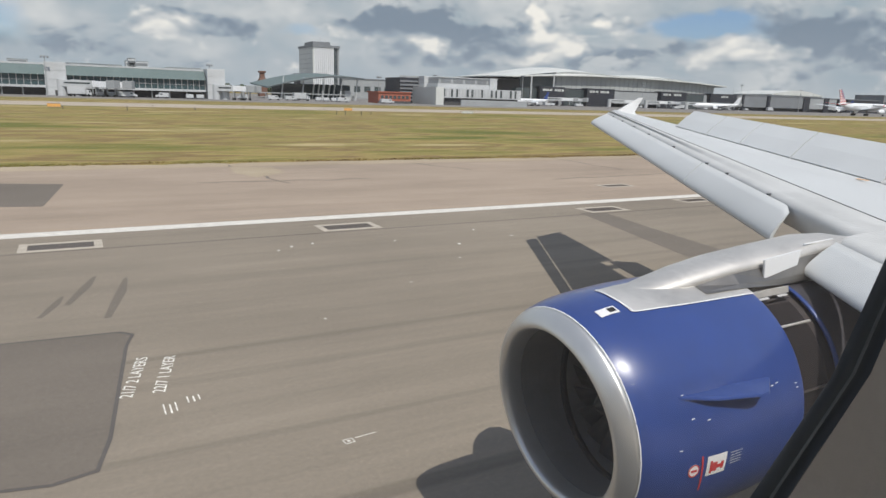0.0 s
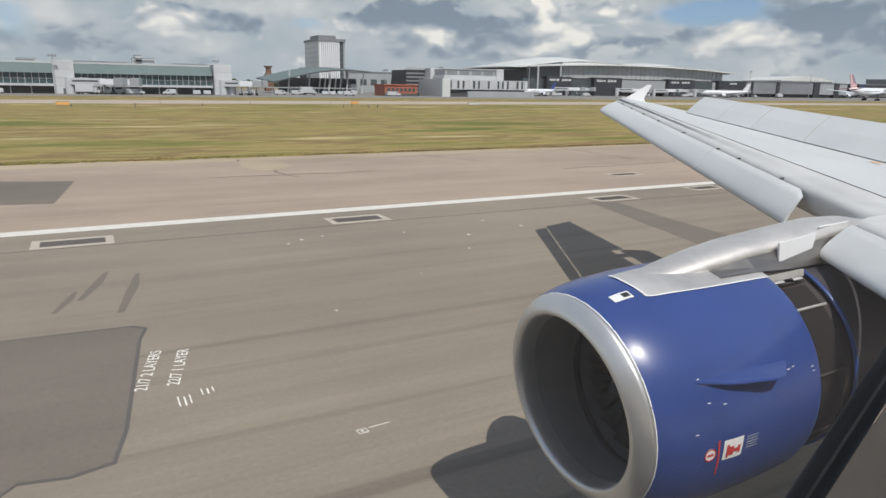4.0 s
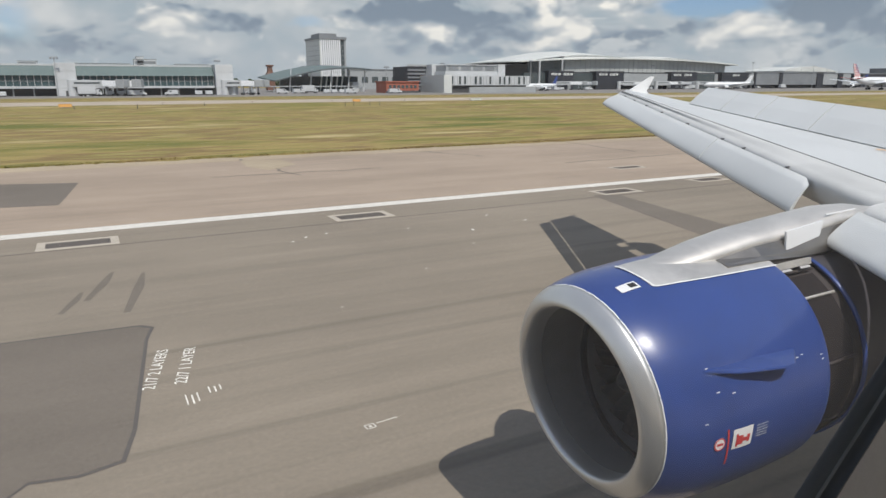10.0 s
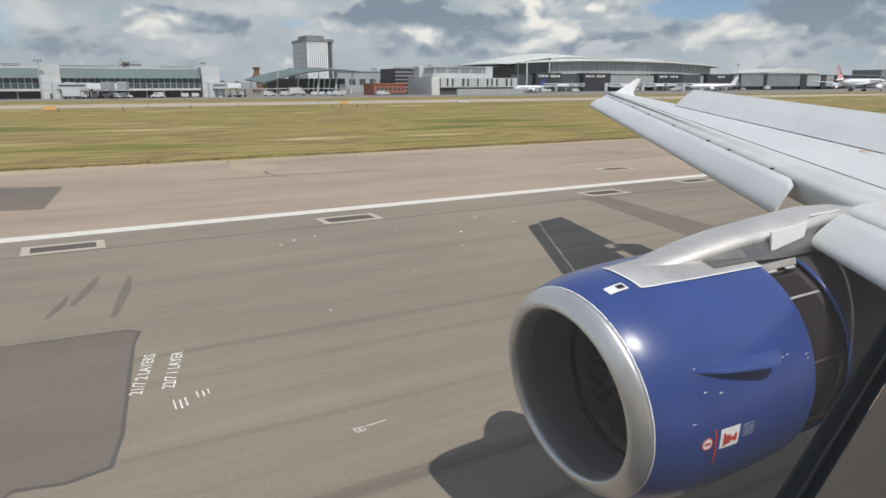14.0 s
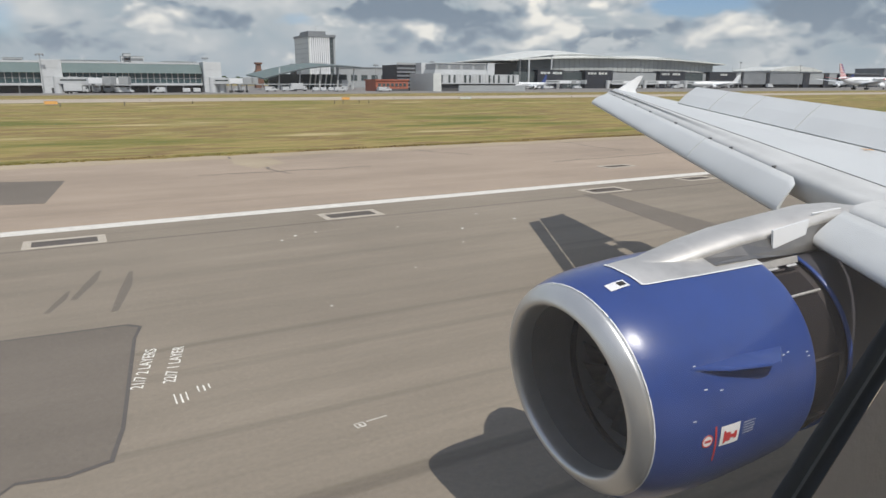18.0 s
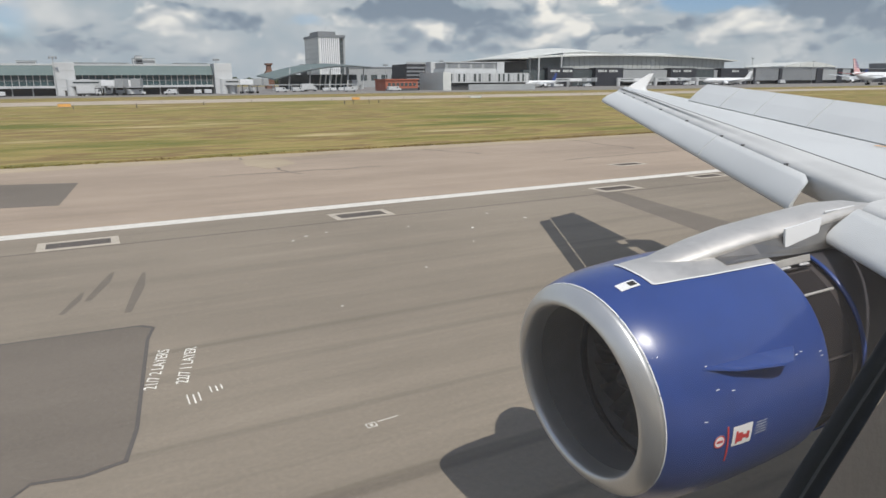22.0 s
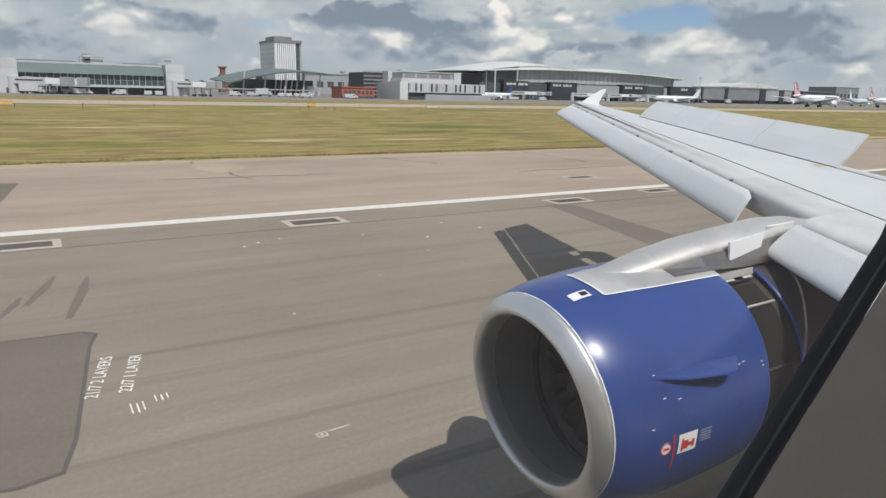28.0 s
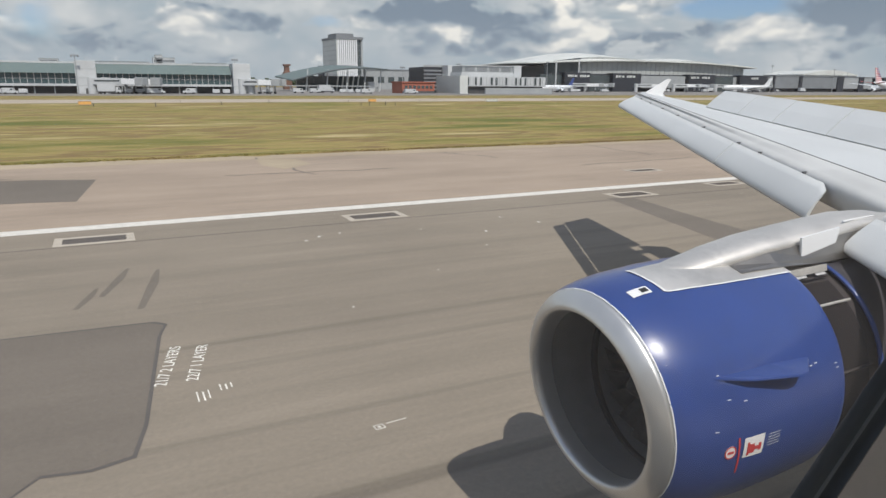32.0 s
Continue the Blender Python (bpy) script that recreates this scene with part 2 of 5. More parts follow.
def pavement_material(name, color, streak=0.25, rubber=0.0, pink=0.0):
    """Weathered asphalt: aggregate, patches, streaks along the runway and, on the wheel tracks, tyre rubber."""
    m = bpy.data.materials.new(name)
    m.use_nodes = True
    N, L = m.node_tree.nodes, m.node_tree.links
    b = N["Principled BSDF"]
    b.inputs["Roughness"].default_value = 0.85
    b.inputs["Specular IOR Level"].default_value = 0.3
    geo = N.new("ShaderNodeNewGeometry")
    def tex(sc, det, stretch, rough=0.6):
        mp = N.new("ShaderNodeMapping")
        mp.inputs["Scale"].default_value = stretch
        L.new(geo.outputs["Position"], mp.inputs["Vector"])
        n = N.new("ShaderNodeTexNoise")
        n.inputs["Scale"].default_value, n.inputs["Detail"].default_value, n.inputs["Roughness"].default_value = sc, det, rough
        L.new(mp.outputs[0], n.inputs["Vector"])
        return n.outputs["Fac"]
    def op(kind, a, c, d=None):
        n = N.new("ShaderNodeMath")
        n.operation = kind
        for i, v in enumerate((a, c, d)):
            if v is None:
                continue
            if isinstance(v, (int, float)):
                n.inputs[i].default_value = v
            else:
                L.new(v, n.inputs[i])
        return n.outputs[0]
    def rng(v, a, c, lo, hi):
        n = N.new("ShaderNodeMapRange")
        L.new(v, n.inputs["Value"])
        for k, q in zip(("From Min", "From Max", "To Min", "To Max"), (a, c, lo, hi)):
            n.inputs[k].default_value = q
        return n.outputs[0]
    patches = rng(tex(0.10, 4.0, (1, 1.6, 1)), 0.3, 0.7, 0.86, 1.14)
    grit = rng(tex(14.0, 4.0, (1, 1, 1), 0.75), 0.3, 0.7, 0.90, 1.10)
    lanes = rng(tex(0.9, 6.0, (0.05, 1.0, 1), 0.65), 0.32, 0.68, 1 - streak, 1 + streak * 0.6)
    fine = rng(tex(4.5, 5.0, (0.03, 1.0, 1), 0.6), 0.3, 0.7, 1 - streak * 0.5, 1 + streak * 0.4)
    k = op("MULTIPLY", op("MULTIPLY", patches, grit), op("MULTIPLY", lanes, fine))
    if rubber:
        sep = N.new("ShaderNodeSeparateXYZ")
        L.new(geo.outputs["Position"], sep.inputs[0])
        yy = sep.outputs[1]
        # tyre marks, densest where main gears run
        near = rng(yy, 6.0, 19.0, 1.0, 0.0)
        marks = rng(tex(1.5, 3.0, (0.012, 1.0, 1), 0.5), 0.56, 0.66, 0.0, 1.0)
        k = op("MULTIPLY", k, op("SUBTRACT", 1.0, op("MULTIPLY", op("MULTIPLY", marks, near), rubber)))
    mx = N.new("ShaderNodeMix")
    mx.data_type = "RGBA"
    mx.blend_type = "MULTIPLY"
    mx.inputs[0].default_value = 1.0
    mx.inputs[6].default_value = (*color, 1)
    cb = N.new("ShaderNodeCombineXYZ")
    for i in range(3):
        L.new(k, cb.inputs[i])
    L.new(cb.outputs[0], mx.inputs[7])
    L.new(mx.outputs[2], b.inputs["Base Color"])
    bp = N.new("ShaderNodeBump")
    bp.inputs["Strength"].default_value, bp.inputs["Distance"].default_value = 0.35, 0.01
    L.new(tex(60.0, 3.0, (1, 1, 1)), bp.inputs["Height"])
    L.new(bp.outputs[0], b.inputs["Normal"])
    return m


def grass_material():
    m = bpy.data.materials.new("dry_grass")
    m.use_nodes = True
    N, L = m.node_tree.nodes, m.node_tree.links
    b = N["Principled BSDF"]
    b.inputs["Roughness"].default_value = 0.95
    b.inputs["Specular IOR Level"].default_value = 0.15
    geo = N.new("ShaderNodeNewGeometry")
    def tex(sc, det, stretch, rough=0.6):
        mp = N.new("ShaderNodeMapping")
        mp.inputs["Scale"].default_value = stretch
        L.new(geo.outputs["Position"], mp.inputs["Vector"])
        n = N.new("ShaderNodeTexNoise")
        n.inputs["Scale"].default_value, n.inputs["Detail"].default_value, n.inputs["Roughness"].default_value = sc, det, rough
        L.new(mp.outputs[0], n.inputs["Vector"])
        return n.outputs["Fac"]
    r = N.new("ShaderNodeValToRGB")
    stops = [(0.36, (0.125, 0.14, 0.035)), (0.45, (0.21, 0.19, 0.058)), (0.52, (0.33, 0.26, 0.10)), (0.57, (0.20, 0.135, 0.065)), (0.62, (0.25, 0.215, 0.072)), (0.72, (0.48, 0.39, 0.21))]
    e = r.color_ramp.elements
    while len(e) < len(stops):
        e.new(0.5)
    for el, (p, c) in zip(e, stops):
        el.position, el.color = p, (*c, 1)
    ad = N.new("ShaderNodeMath")
    ad.operation = "MULTIPLY_ADD"
    L.new(tex(0.5, 5.0, (0.2, 1.0, 1), 0.55), ad.inputs[0])
    ad.inputs[1].default_value = 0.26
    sc = N.new("ShaderNodeMath")
    sc.operation = "MULTIPLY"
    L.new(tex(0.10, 6.0, (0.35, 1.0, 1)), sc.inputs[0])
    sc.inputs[1].default_value = 0.74
    L.new(sc.outputs[0], ad.inputs[2])
    gain = N.new("ShaderNodeMapRange")
    for k, q in zip(("From Min", "From Max", "To Min", "To Max"), (0.37, 0.63, 0.34, 0.72)):
        gain.inputs[k].default_value = q
    L.new(ad.outputs[0], gain.inputs["Value"])
    L.new(gain.outputs[0], r.inputs[0])
    L.new(r.outputs[0], b.inputs["Base Color"])
    bp = N.new("ShaderNodeBump")
    bp.inputs["Strength"].default_value, bp.inputs["Distance"].default_value = 0.6, 0.08
    L.new(tex(5.0, 5.0, (1, 1, 1)), bp.inputs["Height"])
    L.new(bp.outputs[0], b.inputs["Normal"])
    return m


def pane_material():
    m = bpy.data.materials.new("cabin_acrylic")
    m.use_nodes = True
    N, L = m.node_tree.nodes, m.node_tree.links
    N.clear()
    clear, dust_veil, mix, out = (N.new("ShaderNode" + k) for k in ("BsdfTransparent", "BsdfTranslucent", "MixShader", "OutputMaterial"))
    n = N.new("ShaderNodeTexNoise")
    n.inputs["Scale"].default_value, n.inputs["Detail"].default_value = 9.0, 6.0
    r = N.new("ShaderNodeMapRange")
    r.inputs["From Min"].default_value, r.inputs["From Max"].default_value = 0.3, 0.7
    r.inputs["To Min"].default_value, r.inputs["To Max"].default_value = 0.062, 0.088
    geo = N.new("ShaderNodeNewGeometry")
    L.new(geo.outputs["Position"], n.inputs["Vector"])
    L.new(n.outputs["Fac"], r.inputs["Value"])
    dust_veil.inputs["Color"].default_value = (0.74, 0.68, 0.64, 1)
    sep = N.new("ShaderNodeSeparateXYZ")
    L.new(geo.outputs["Position"], sep.inputs[0])
    def op(kind, a, b, c=0.0):
        q = N.new("ShaderNodeMath")
        q.operation = kind
        for i, v in enumerate((a, b, c)):
            if isinstance(v, (int, float)):
                q.inputs[i].default_value = v
            else:
                L.new(v, q.inputs[i])
        return q.outputs[0]
    # cabin reflection painted as a veil, denser in the pane's lower aft corner
    d = op("SUBTRACT", op("MULTIPLY", sep.outputs[0], 1.3), sep.outputs[2])
    g = N.new("ShaderNodeMapRange")
    for k, q in zip(("From Min", "From Max", "To Min", "To Max"), (-4.10, -3.82, 0.0, 0.04)):
        g.inputs[k].default_value = q
    L.new(d, g.inputs["Value"])
    tot = op("ADD", r.outputs[0], op("MULTIPLY", g.outputs[0], op("ADD", n.outputs["Fac"], 0.4)))
    L.new(tot, mix.inputs[0])
    L.new(clear.outputs[0], mix.inputs[1])
    L.new(dust_veil.outputs[0], mix.inputs[2])
    L.new(mix.outputs[0], out.inputs[0])
    return m


ASPHALT = pavement_material("runway_asphalt", (0.258, 0.221, 0.175), 0.10, 0.34)
SHOULDER = pavement_material("shoulder_asphalt", (0.362, 0.290, 0.226), 0.10)
REPAIR = pavement_material("repair_asphalt", (0.172, 0.149, 0.124), 0.06)
PATCHED = pavement_material("patched_asphalt", (0.115, 0.105, 0.098), 0.06)
CONCRETE = pavement_material("taxiway_concrete", (0.43, 0.37, 0.30), 0.05)
APRON = pavement_material("apron_asphalt", (0.22, 0.21, 0.20), 0.05)
GRASS = grass_material()
LINE = material("line_paint", (0.68, 0.655, 0.60), 0.7, var=0.14, scale=3.0, bump=0.2)
YELLOW = material("yellow_paint", (0.70, 0.42, 0.06), 0.7, var=0.15, scale=3.0)
CHALK = material("chalk_mark", (0.78, 0.76, 0.70), 0.9, var=0.2, scale=8.0)
KERB = material("drain_concrete", (0.47, 0.42, 0.35), 0.85, var=0.15, scale=4.0, bump=0.3)
GRATE = material("drain_iron", (0.125, 0.10, 0.08), 0.7, 0.1, var=0.3, scale=8)
BLUE = material("blue_enamel", (0.026, 0.058, 0.225), 0.30, 0.0, var=0.12, scale=1.2, coat=0.3, coat_rough=0.05)
BAREFLANK = material("bare_flank_metal", (0.33, 0.31, 0.285), 0.38, 1.0, var=0.12, scale=4.0)
# wing shade on the blue sleeve, put into a dark grey colour
SLEEVE_SHADE = material("sleeve_shaded", (0.055, 0.052, 0.06), 0.5, 0.1, var=0.2, scale=3.0)
BARE = material("polished_aluminium", (0.66, 0.665, 0.66), 0.36, 0.75, var=0.08, scale=3.0, bump=0.03)
SILVER = material("silver_paint", (0.74, 0.715, 0.675), 0.48, 0.75, var=0.18, scale=2.0)
GREYPAINT = material("wing_grey_paint", (0.60, 0.622, 0.63), 0.38, 0.0, var=0.06, scale=1.5, stretch=(1, 0.5, 1))
GREYWORN = material("wing_worn_paint", (0.62, 0.625, 0.615), 0.42, 0.08, var=0.14, scale=2.5, stretch=(1, 0.4, 1))
WHITEPAINT = material("white_paint", (0.78, 0.79, 0.80), 0.35, var=0.05)
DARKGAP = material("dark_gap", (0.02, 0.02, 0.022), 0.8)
LINER = material("inlet_liner", (0.21, 0.213, 0.212), 0.40, 0.1, var=0.12, scale=3.0)
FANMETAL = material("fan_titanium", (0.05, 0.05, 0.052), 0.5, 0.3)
CASCADE = material("cascade_dark", (0.055, 0.046, 0.045), 0.6, 0.2)
RED = material("red_paint", (0.52, 0.05, 0.05), 0.45)
NAVY = material("navy_paint", (0.03, 0.06, 0.22), 0.4)
RUBBER = material("black_rubber", (0.085, 0.09, 0.096), 0.6, bump=0.1)
SEALGREY = material("grey_seal", (0.60, 0.63, 0.65), 0.5)
SEALMID = material("reveal_grey", (0.22, 0.225, 0.225), 0.6)
VERGE = pavement_material("verge_gravel", (0.40, 0.33, 0.235), 0.06)
TRIM = material("cabin_trim", (0.70, 0.62, 0.54), 0.7, var=0.04, scale=20, bump=0.1, bscale=200)
ORANGE = material("orange_paint", (0.75, 0.40, 0.12), 0.5)


# ---- mesh helpers ----
def mesh_of(name, verts, faces, mat, smooth=False):
    me = bpy.data.meshes.new(name)
    me.from_pydata([tuple(v) for v in verts], [], faces)
    bm = bmesh.new()
    bm.from_mesh(me)
    bmesh.ops.recalc_face_normals(bm, faces=bm.faces)
    bm.to_mesh(me)
    bm.free()
    if smooth:
        me.polygons.foreach_set("use_smooth", [len(p.vertices) < 5 for p in me.polygons])
    me.materials.append(mat)
    return me


def put(name, me, parent=None, at=None, label=""):
    ob = new(name, me)
    if at is not None:
        ob.matrix_world = at
    if parent is not None:
        ob.parent = parent
    if label:
        ob["label"] = label
    return ob


def part(name, data, mat, parent=None, label="", smooth=False, bevel=0.0):
    """Links vertices and faces as one mesh under a thing or a part."""
    ob = put(name, mesh_of(name, data[0], data[1], mat, smooth), parent, None, label)
    if bevel:
        bv = ob.modifiers.new("bevel", "BEVEL")
        bv.width, bv.segments, bv.limit_method = bevel, 2, "ANGLE"
    return ob


def thing(name, label, category, at=None, group="", kind=""):
    ob = new(name)
    ob.empty_display_size = 0.5
    if at is not None:
        ob.matrix_world = at if isinstance(at, Matrix) else pose(*at)
    return tagged(ob, label, category, group, kind)


def box(x0, x1, y0, y1, z0, z1):
    v = [(x, y, z) for z in (z0, z1) for x, y in ((x0, y0), (x1, y0), (x1, y1), (x0, y1))]
    return v, [(0, 3, 2, 1), (4, 5, 6, 7), (0, 1, 5, 4), (1, 2, 6, 5), (2, 3, 7, 6), (3, 0, 4, 7)]


def joined(*datas):
    V, F = [], []
    for v, f in datas:
        n = len(V)
        V += list(v)
        F += [tuple(i + n for i in q) for q in f]
    return V, F


def loft(rings, closed=True, cap=(True, True)):
    """Skin over rings of equal length."""
    n = len(rings[0])
    V = [p for r in rings for p in r]
    F = []
    for i in range(len(rings) - 1):
        for j in range(n if closed else n - 1):
            k = (j + 1) % n
            F.append((i * n + j, i * n + k, (i + 1) * n + k, (i + 1) * n + j))
    for on, r in zip(cap, (rings[0], rings[-1])):
        if on:
            F.append(tuple(range(len(V), len(V) + n)))
            V += list(r)
    return V, F


def prism(poly, z0, z1):
    n = len(poly)
    return loft([[(x, y, z0) for x, y in poly], [(x, y, z1) for x, y in poly]])


def extrude_y(poly, y0, y1):
    return loft([[(x, y0, z) for x, z in poly], [(x, y1, z) for x, z in poly]])


def tube(a, b, r0, r1=None, n=12):
    a, b = Vector(a), Vector(b)
    d = (b - a).normalized()
    u = d.orthogonal().normalized()
    w = d.cross(u)
    r1 = r0 if r1 is None else r1
    return loft([[tuple(p + (u * math.cos(2 * math.pi * i / n) + w * math.sin(2 * math.pi * i / n)) * r) for i in range(n)] for p, r in ((a, r0), (b, r1))])

# ---- ground ----
def slab(name, poly, z, mat, label, category="ground", low=None):
    ob = part(name, prism(poly, z - 0.05 if low is None else low, z), mat)
    return tagged(ob, label, category, kind="structure")


def rect(x0, x1, y0, y1):
    return [(x0, y0), (x1, y0), (x1, y1), (x0, y1)]


slab("ground", rect(-2500, 3500, -2500, 3500), -0.05, GRASS, "dry green and straw-coloured airfield grass", low=-0.6)
slab("runway", rect(-900, 1500, -27, 23.6), 0.0, ASPHALT, "weathered grey-brown runway asphalt with tyre marks", "runway")
slab("pavement_shoulder", rect(-900, 1500, 23.6, 43.3), -0.004, SHOULDER, "pinkish weathered asphalt runway shoulder", "shoulder")
slab("pavement_verge", rect(-900, 1500, 41.0, 43.9), 0.0, VERGE, "tan gravelly edge between shoulder and grass", "verge")
rnd = random.Random(3)
verge = [(-900, 43.3)] + [(-80 + 1.3 * k, 43.3 + 0.35 * math.sin(k * 0.35) + rnd.uniform(-0.4, 0.4)) for k in range(180)] + [(1500, 43.6), (1500, 168), (-900, 168)]
slab("grass_strip", verge, 0.03, GRASS, "mown dry grass strip beside the runway", "grass")
slab("road_taxiway", rect(-900, 1500, 168, 205), 0.0, CONCRETE, "pale concrete parallel taxiway", "taxiway")
slab("grass_island", rect(-900, 1500, 205, 262), 0.03, GRASS, "dry grass island between taxiways", "grass")
slab("pavement_apron", rect(-900, 1500, 262, 900), 0.0, APRON, "grey asphalt terminal apron", "apron")
edge = part("road_marking_edge", box(-900, 1500, 22.85, 23.55, 0.0, 0.004), LINE)
tagged(edge, "broad white painted runway edge line", "road marking", kind="structure")

# ---- the airliner that carries the camera ----
plane = thing("airliner", "white and blue airliner with a blue engine, spoilers raised", "airliner")


def ring(X, R, zc, yc=4.0, n=72, sweep=0.0):
    return [(X + sweep * math.sin(2 * math.pi * i / n), yc + R * math.cos(2 * math.pi * i / n), zc + R * math.sin(2 * math.pi * i / n)) for i in range(n)]


def axis_z(X):
    return 1.895 + (X - 3.35) * 0.025 + 0.06 * max(0.0, 3.8 - X)


def lean(X):
    return -0.105 * max(0.0, min(1.0, (4.3 - X) / 0.87))

def nacelle():
    eng = put("engine", mesh_of("engine", *loft([ring(X, R, axis_z(X), sweep=lean(X)) for X, R in ((3.432, 0.899), (3.48, 0.925), (3.55, 0.952), (3.66, 0.983), (3.8, 1.008), (4.1, 1.03), (4.4, 1.035), (4.8, 1.03), (5.08, 1.018), (5.118, 1.016), (5.128, 1.012), (5.13, 1.0), (5.13, 0.955), (5.12, 0.94), (4.9, 0.93))], cap=(False, False)), BLUE, True), plane, None, "glossy blue engine cowling")
    lip = [(3.52, 0.716), (3.45, 0.715), (3.39, 0.718), (3.35, 0.725), (3.325, 0.736), (3.312, 0.750), (3.312, 0.765), (3.322, 0.788), (3.343, 0.822), (3.37, 0.853), (3.40, 0.879), (3.43, 0.899), (3.44, 0.885)]
    part("inlet_lip", loft([ring(X, R, axis_z(X), n=96, sweep=lean(X)) for X, R in lip], cap=(False, False)), BARE, eng, "bare polished metal inlet lip", True)
    part("inlet_liner", loft([ring(X, R, axis_z(X), n=96, sweep=lean(X)) for X, R in ((3.515, 0.715), (3.7, 0.728), (3.9, 0.765), (4.25, 0.80), (4.5, 0.80))], cap=(False, False)), LINER, eng, "grey acoustic inlet liner", True)
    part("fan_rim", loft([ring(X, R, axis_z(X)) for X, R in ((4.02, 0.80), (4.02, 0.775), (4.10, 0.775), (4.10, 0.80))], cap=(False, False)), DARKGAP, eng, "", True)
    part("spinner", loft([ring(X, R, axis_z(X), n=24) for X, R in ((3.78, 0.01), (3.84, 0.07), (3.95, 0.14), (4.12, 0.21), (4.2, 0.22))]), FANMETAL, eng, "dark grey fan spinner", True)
    blade_me = None
    for k in range(22):
        if blade_me is None:
            rows = []
            for i in range(6):
                r = 0.2 + 0.59 * i / 5
                tw = radians(25 + 40 * i / 5)
                c = 0.10 + 0.03 * i / 5
                rows.append([(dx * math.cos(tw) - dy * math.sin(tw), dx * math.sin(tw) + dy * math.cos(tw), r) for dx, dy in ((-c, 0), (0, 0.012), (c, 0), (0, -0.012))])
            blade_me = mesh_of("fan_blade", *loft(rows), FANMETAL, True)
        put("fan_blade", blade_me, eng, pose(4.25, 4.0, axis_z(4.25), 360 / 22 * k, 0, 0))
    # near-black disc stands for the shade deep behind the blades
    part("duct_shade", loft([ring(4.45, 0.80, axis_z(4.45)), ring(4.46, 0.02, axis_z(4.45))], cap=(False, True)), DARKGAP, eng)
    # open thrust reverser: cascade behind the fan cowl, then the shifted sleeve
    part("reverser_core", loft([ring(X, R, axis_z(X)) for X, R in ((4.95, 0.90), (5.8, 0.895), (5.9, 0.88))], cap=(False, False)), CASCADE, eng, "dark open thrust reverser cascade", True)
    for a in (116, 133, 168, 205):
        c, s = math.cos(radians(a)), math.sin(radians(a))
        part("cascade_rib", tube((5.13, 4 + 0.935 * c, axis_z(5.2) + 0.935 * s), (5.62, 4 + 0.93 * c, axis_z(5.7) + 0.93 * s), 0.013, n=6), SILVER if a == 133 else CASCADE, eng)
    for j in range(9):
        part("cascade_vane", loft([[(5.17 + 0.05 * j + e, 4 + r * math.cos(radians(q)), axis_z(5.3) + r * math.sin(radians(q))) for e, r in ((0, 0.90), (0.012, 0.928), (0.02, 0.90))] for q in range(118, 232, 6)], closed=True, cap=(False, False)), CASCADE, eng)
    # sleeve coloured dark for the wing's shade; only its front band stays blue
    part("reverser_sleeve", loft([ring(X, R, axis_z(X)) for X, R in ((5.745, 0.945), (6.1, 0.925), (6.7, 0.84), (7.4, 0.68), (7.9, 0.56), (7.9, 0.53), (7.0, 0.6))], cap=(False, True)), SLEEVE_SHADE, eng, "translating reverser sleeve moved aft, wing shade in its dark grey colour", True)
    part("sleeve_band", loft([ring(X, R, axis_z(X)) for X, R in ((5.85, 0.90), (5.70, 0.93), (5.70, 0.95), (5.745, 0.948))], cap=(False, False)), BLUE, eng, "blue front edge of the sleeve", True)
    return eng


def on_cowl(X, deg, lift=0.0):
    R = float(np.interp(X, (3.432, 3.48, 3.55, 3.66, 3.8, 4.1, 4.4, 4.8, 5.13), (0.899, 0.925, 0.952, 0.983, 1.008, 1.03, 1.035, 1.03, 1.015))) + lift
    a = radians(deg)
    return (X + lean(X) * math.sin(a), 4.0 + R * math.cos(a), axis_z(X) + R * math.sin(a))


def cowl_patch(X0, X1, d0, d1, lift=0.004, n=6):
    rows = [[on_cowl(X0 + (X1 - X0) * i / n, d0 + (d1 - d0) * j / n, lift) for j in range(n + 1)] for i in range(n + 1)]
    return loft(rows, closed=False, cap=(False, False))


eng = nacelle()


def lerp(a, b, t):
    return a + (b - a) * t


# wing lines, as functions of the distance outboard
def slat_le(y):
    if y < 3.95:
        return 6.0 + 0.50 * (y - 3.75), 2.95 + 0.12 * (y - 3.75)
    return 7.345 + 0.553 * (y - 5.06), 2.89 + 0.1030 * (y - 5.06)


def slat_te(y, outer=False):
    if y < 3.95 and not outer:
        return 6.46 + 0.56 * (y - 3.75), 3.19 + 0.06 * (y - 3.75)
    return 7.71 + 0.573 * (y - 5.06), 3.25 + 0.09 * (y - 5.06)


def panel_line(y):
    return 8.35 + 0.53 * (y - 5.06), 3.36 + 0.087 * (y - 5.06)


def hinge_line(y):
    return 10.15 + 0.37 * (y - 5.2), 3.40 + 0.085 * (y - 5.06)


def wing_te(y):
    x, z = hinge_line(y)
    return x + 1.25 - 0.05 * (y - 5.06), z - 0.10


def slat_section(y):
    (a, b), (c, d) = slat_le(y), slat_te(y)
    ux, uz = c - a, d - b
    L = math.hypot(ux, uz)
    ux, uz = ux / L, uz / L
    def at(s, h):
        return (a + ux * s * L - uz * h * L, y, b + uz * s * L + ux * h * L)
    return [at(s, h) for s, h in ((-0.015, -0.02), (0.0, 0.025), (0.04, 0.06), (0.12, 0.09), (0.3, 0.105), (0.5, 0.10), (0.75, 0.075), (1.0, 0.045), (1.0, 0.015), (0.75, 0.02), (0.5, 0.02), (0.3, 0.0), (0.1, -0.045))]


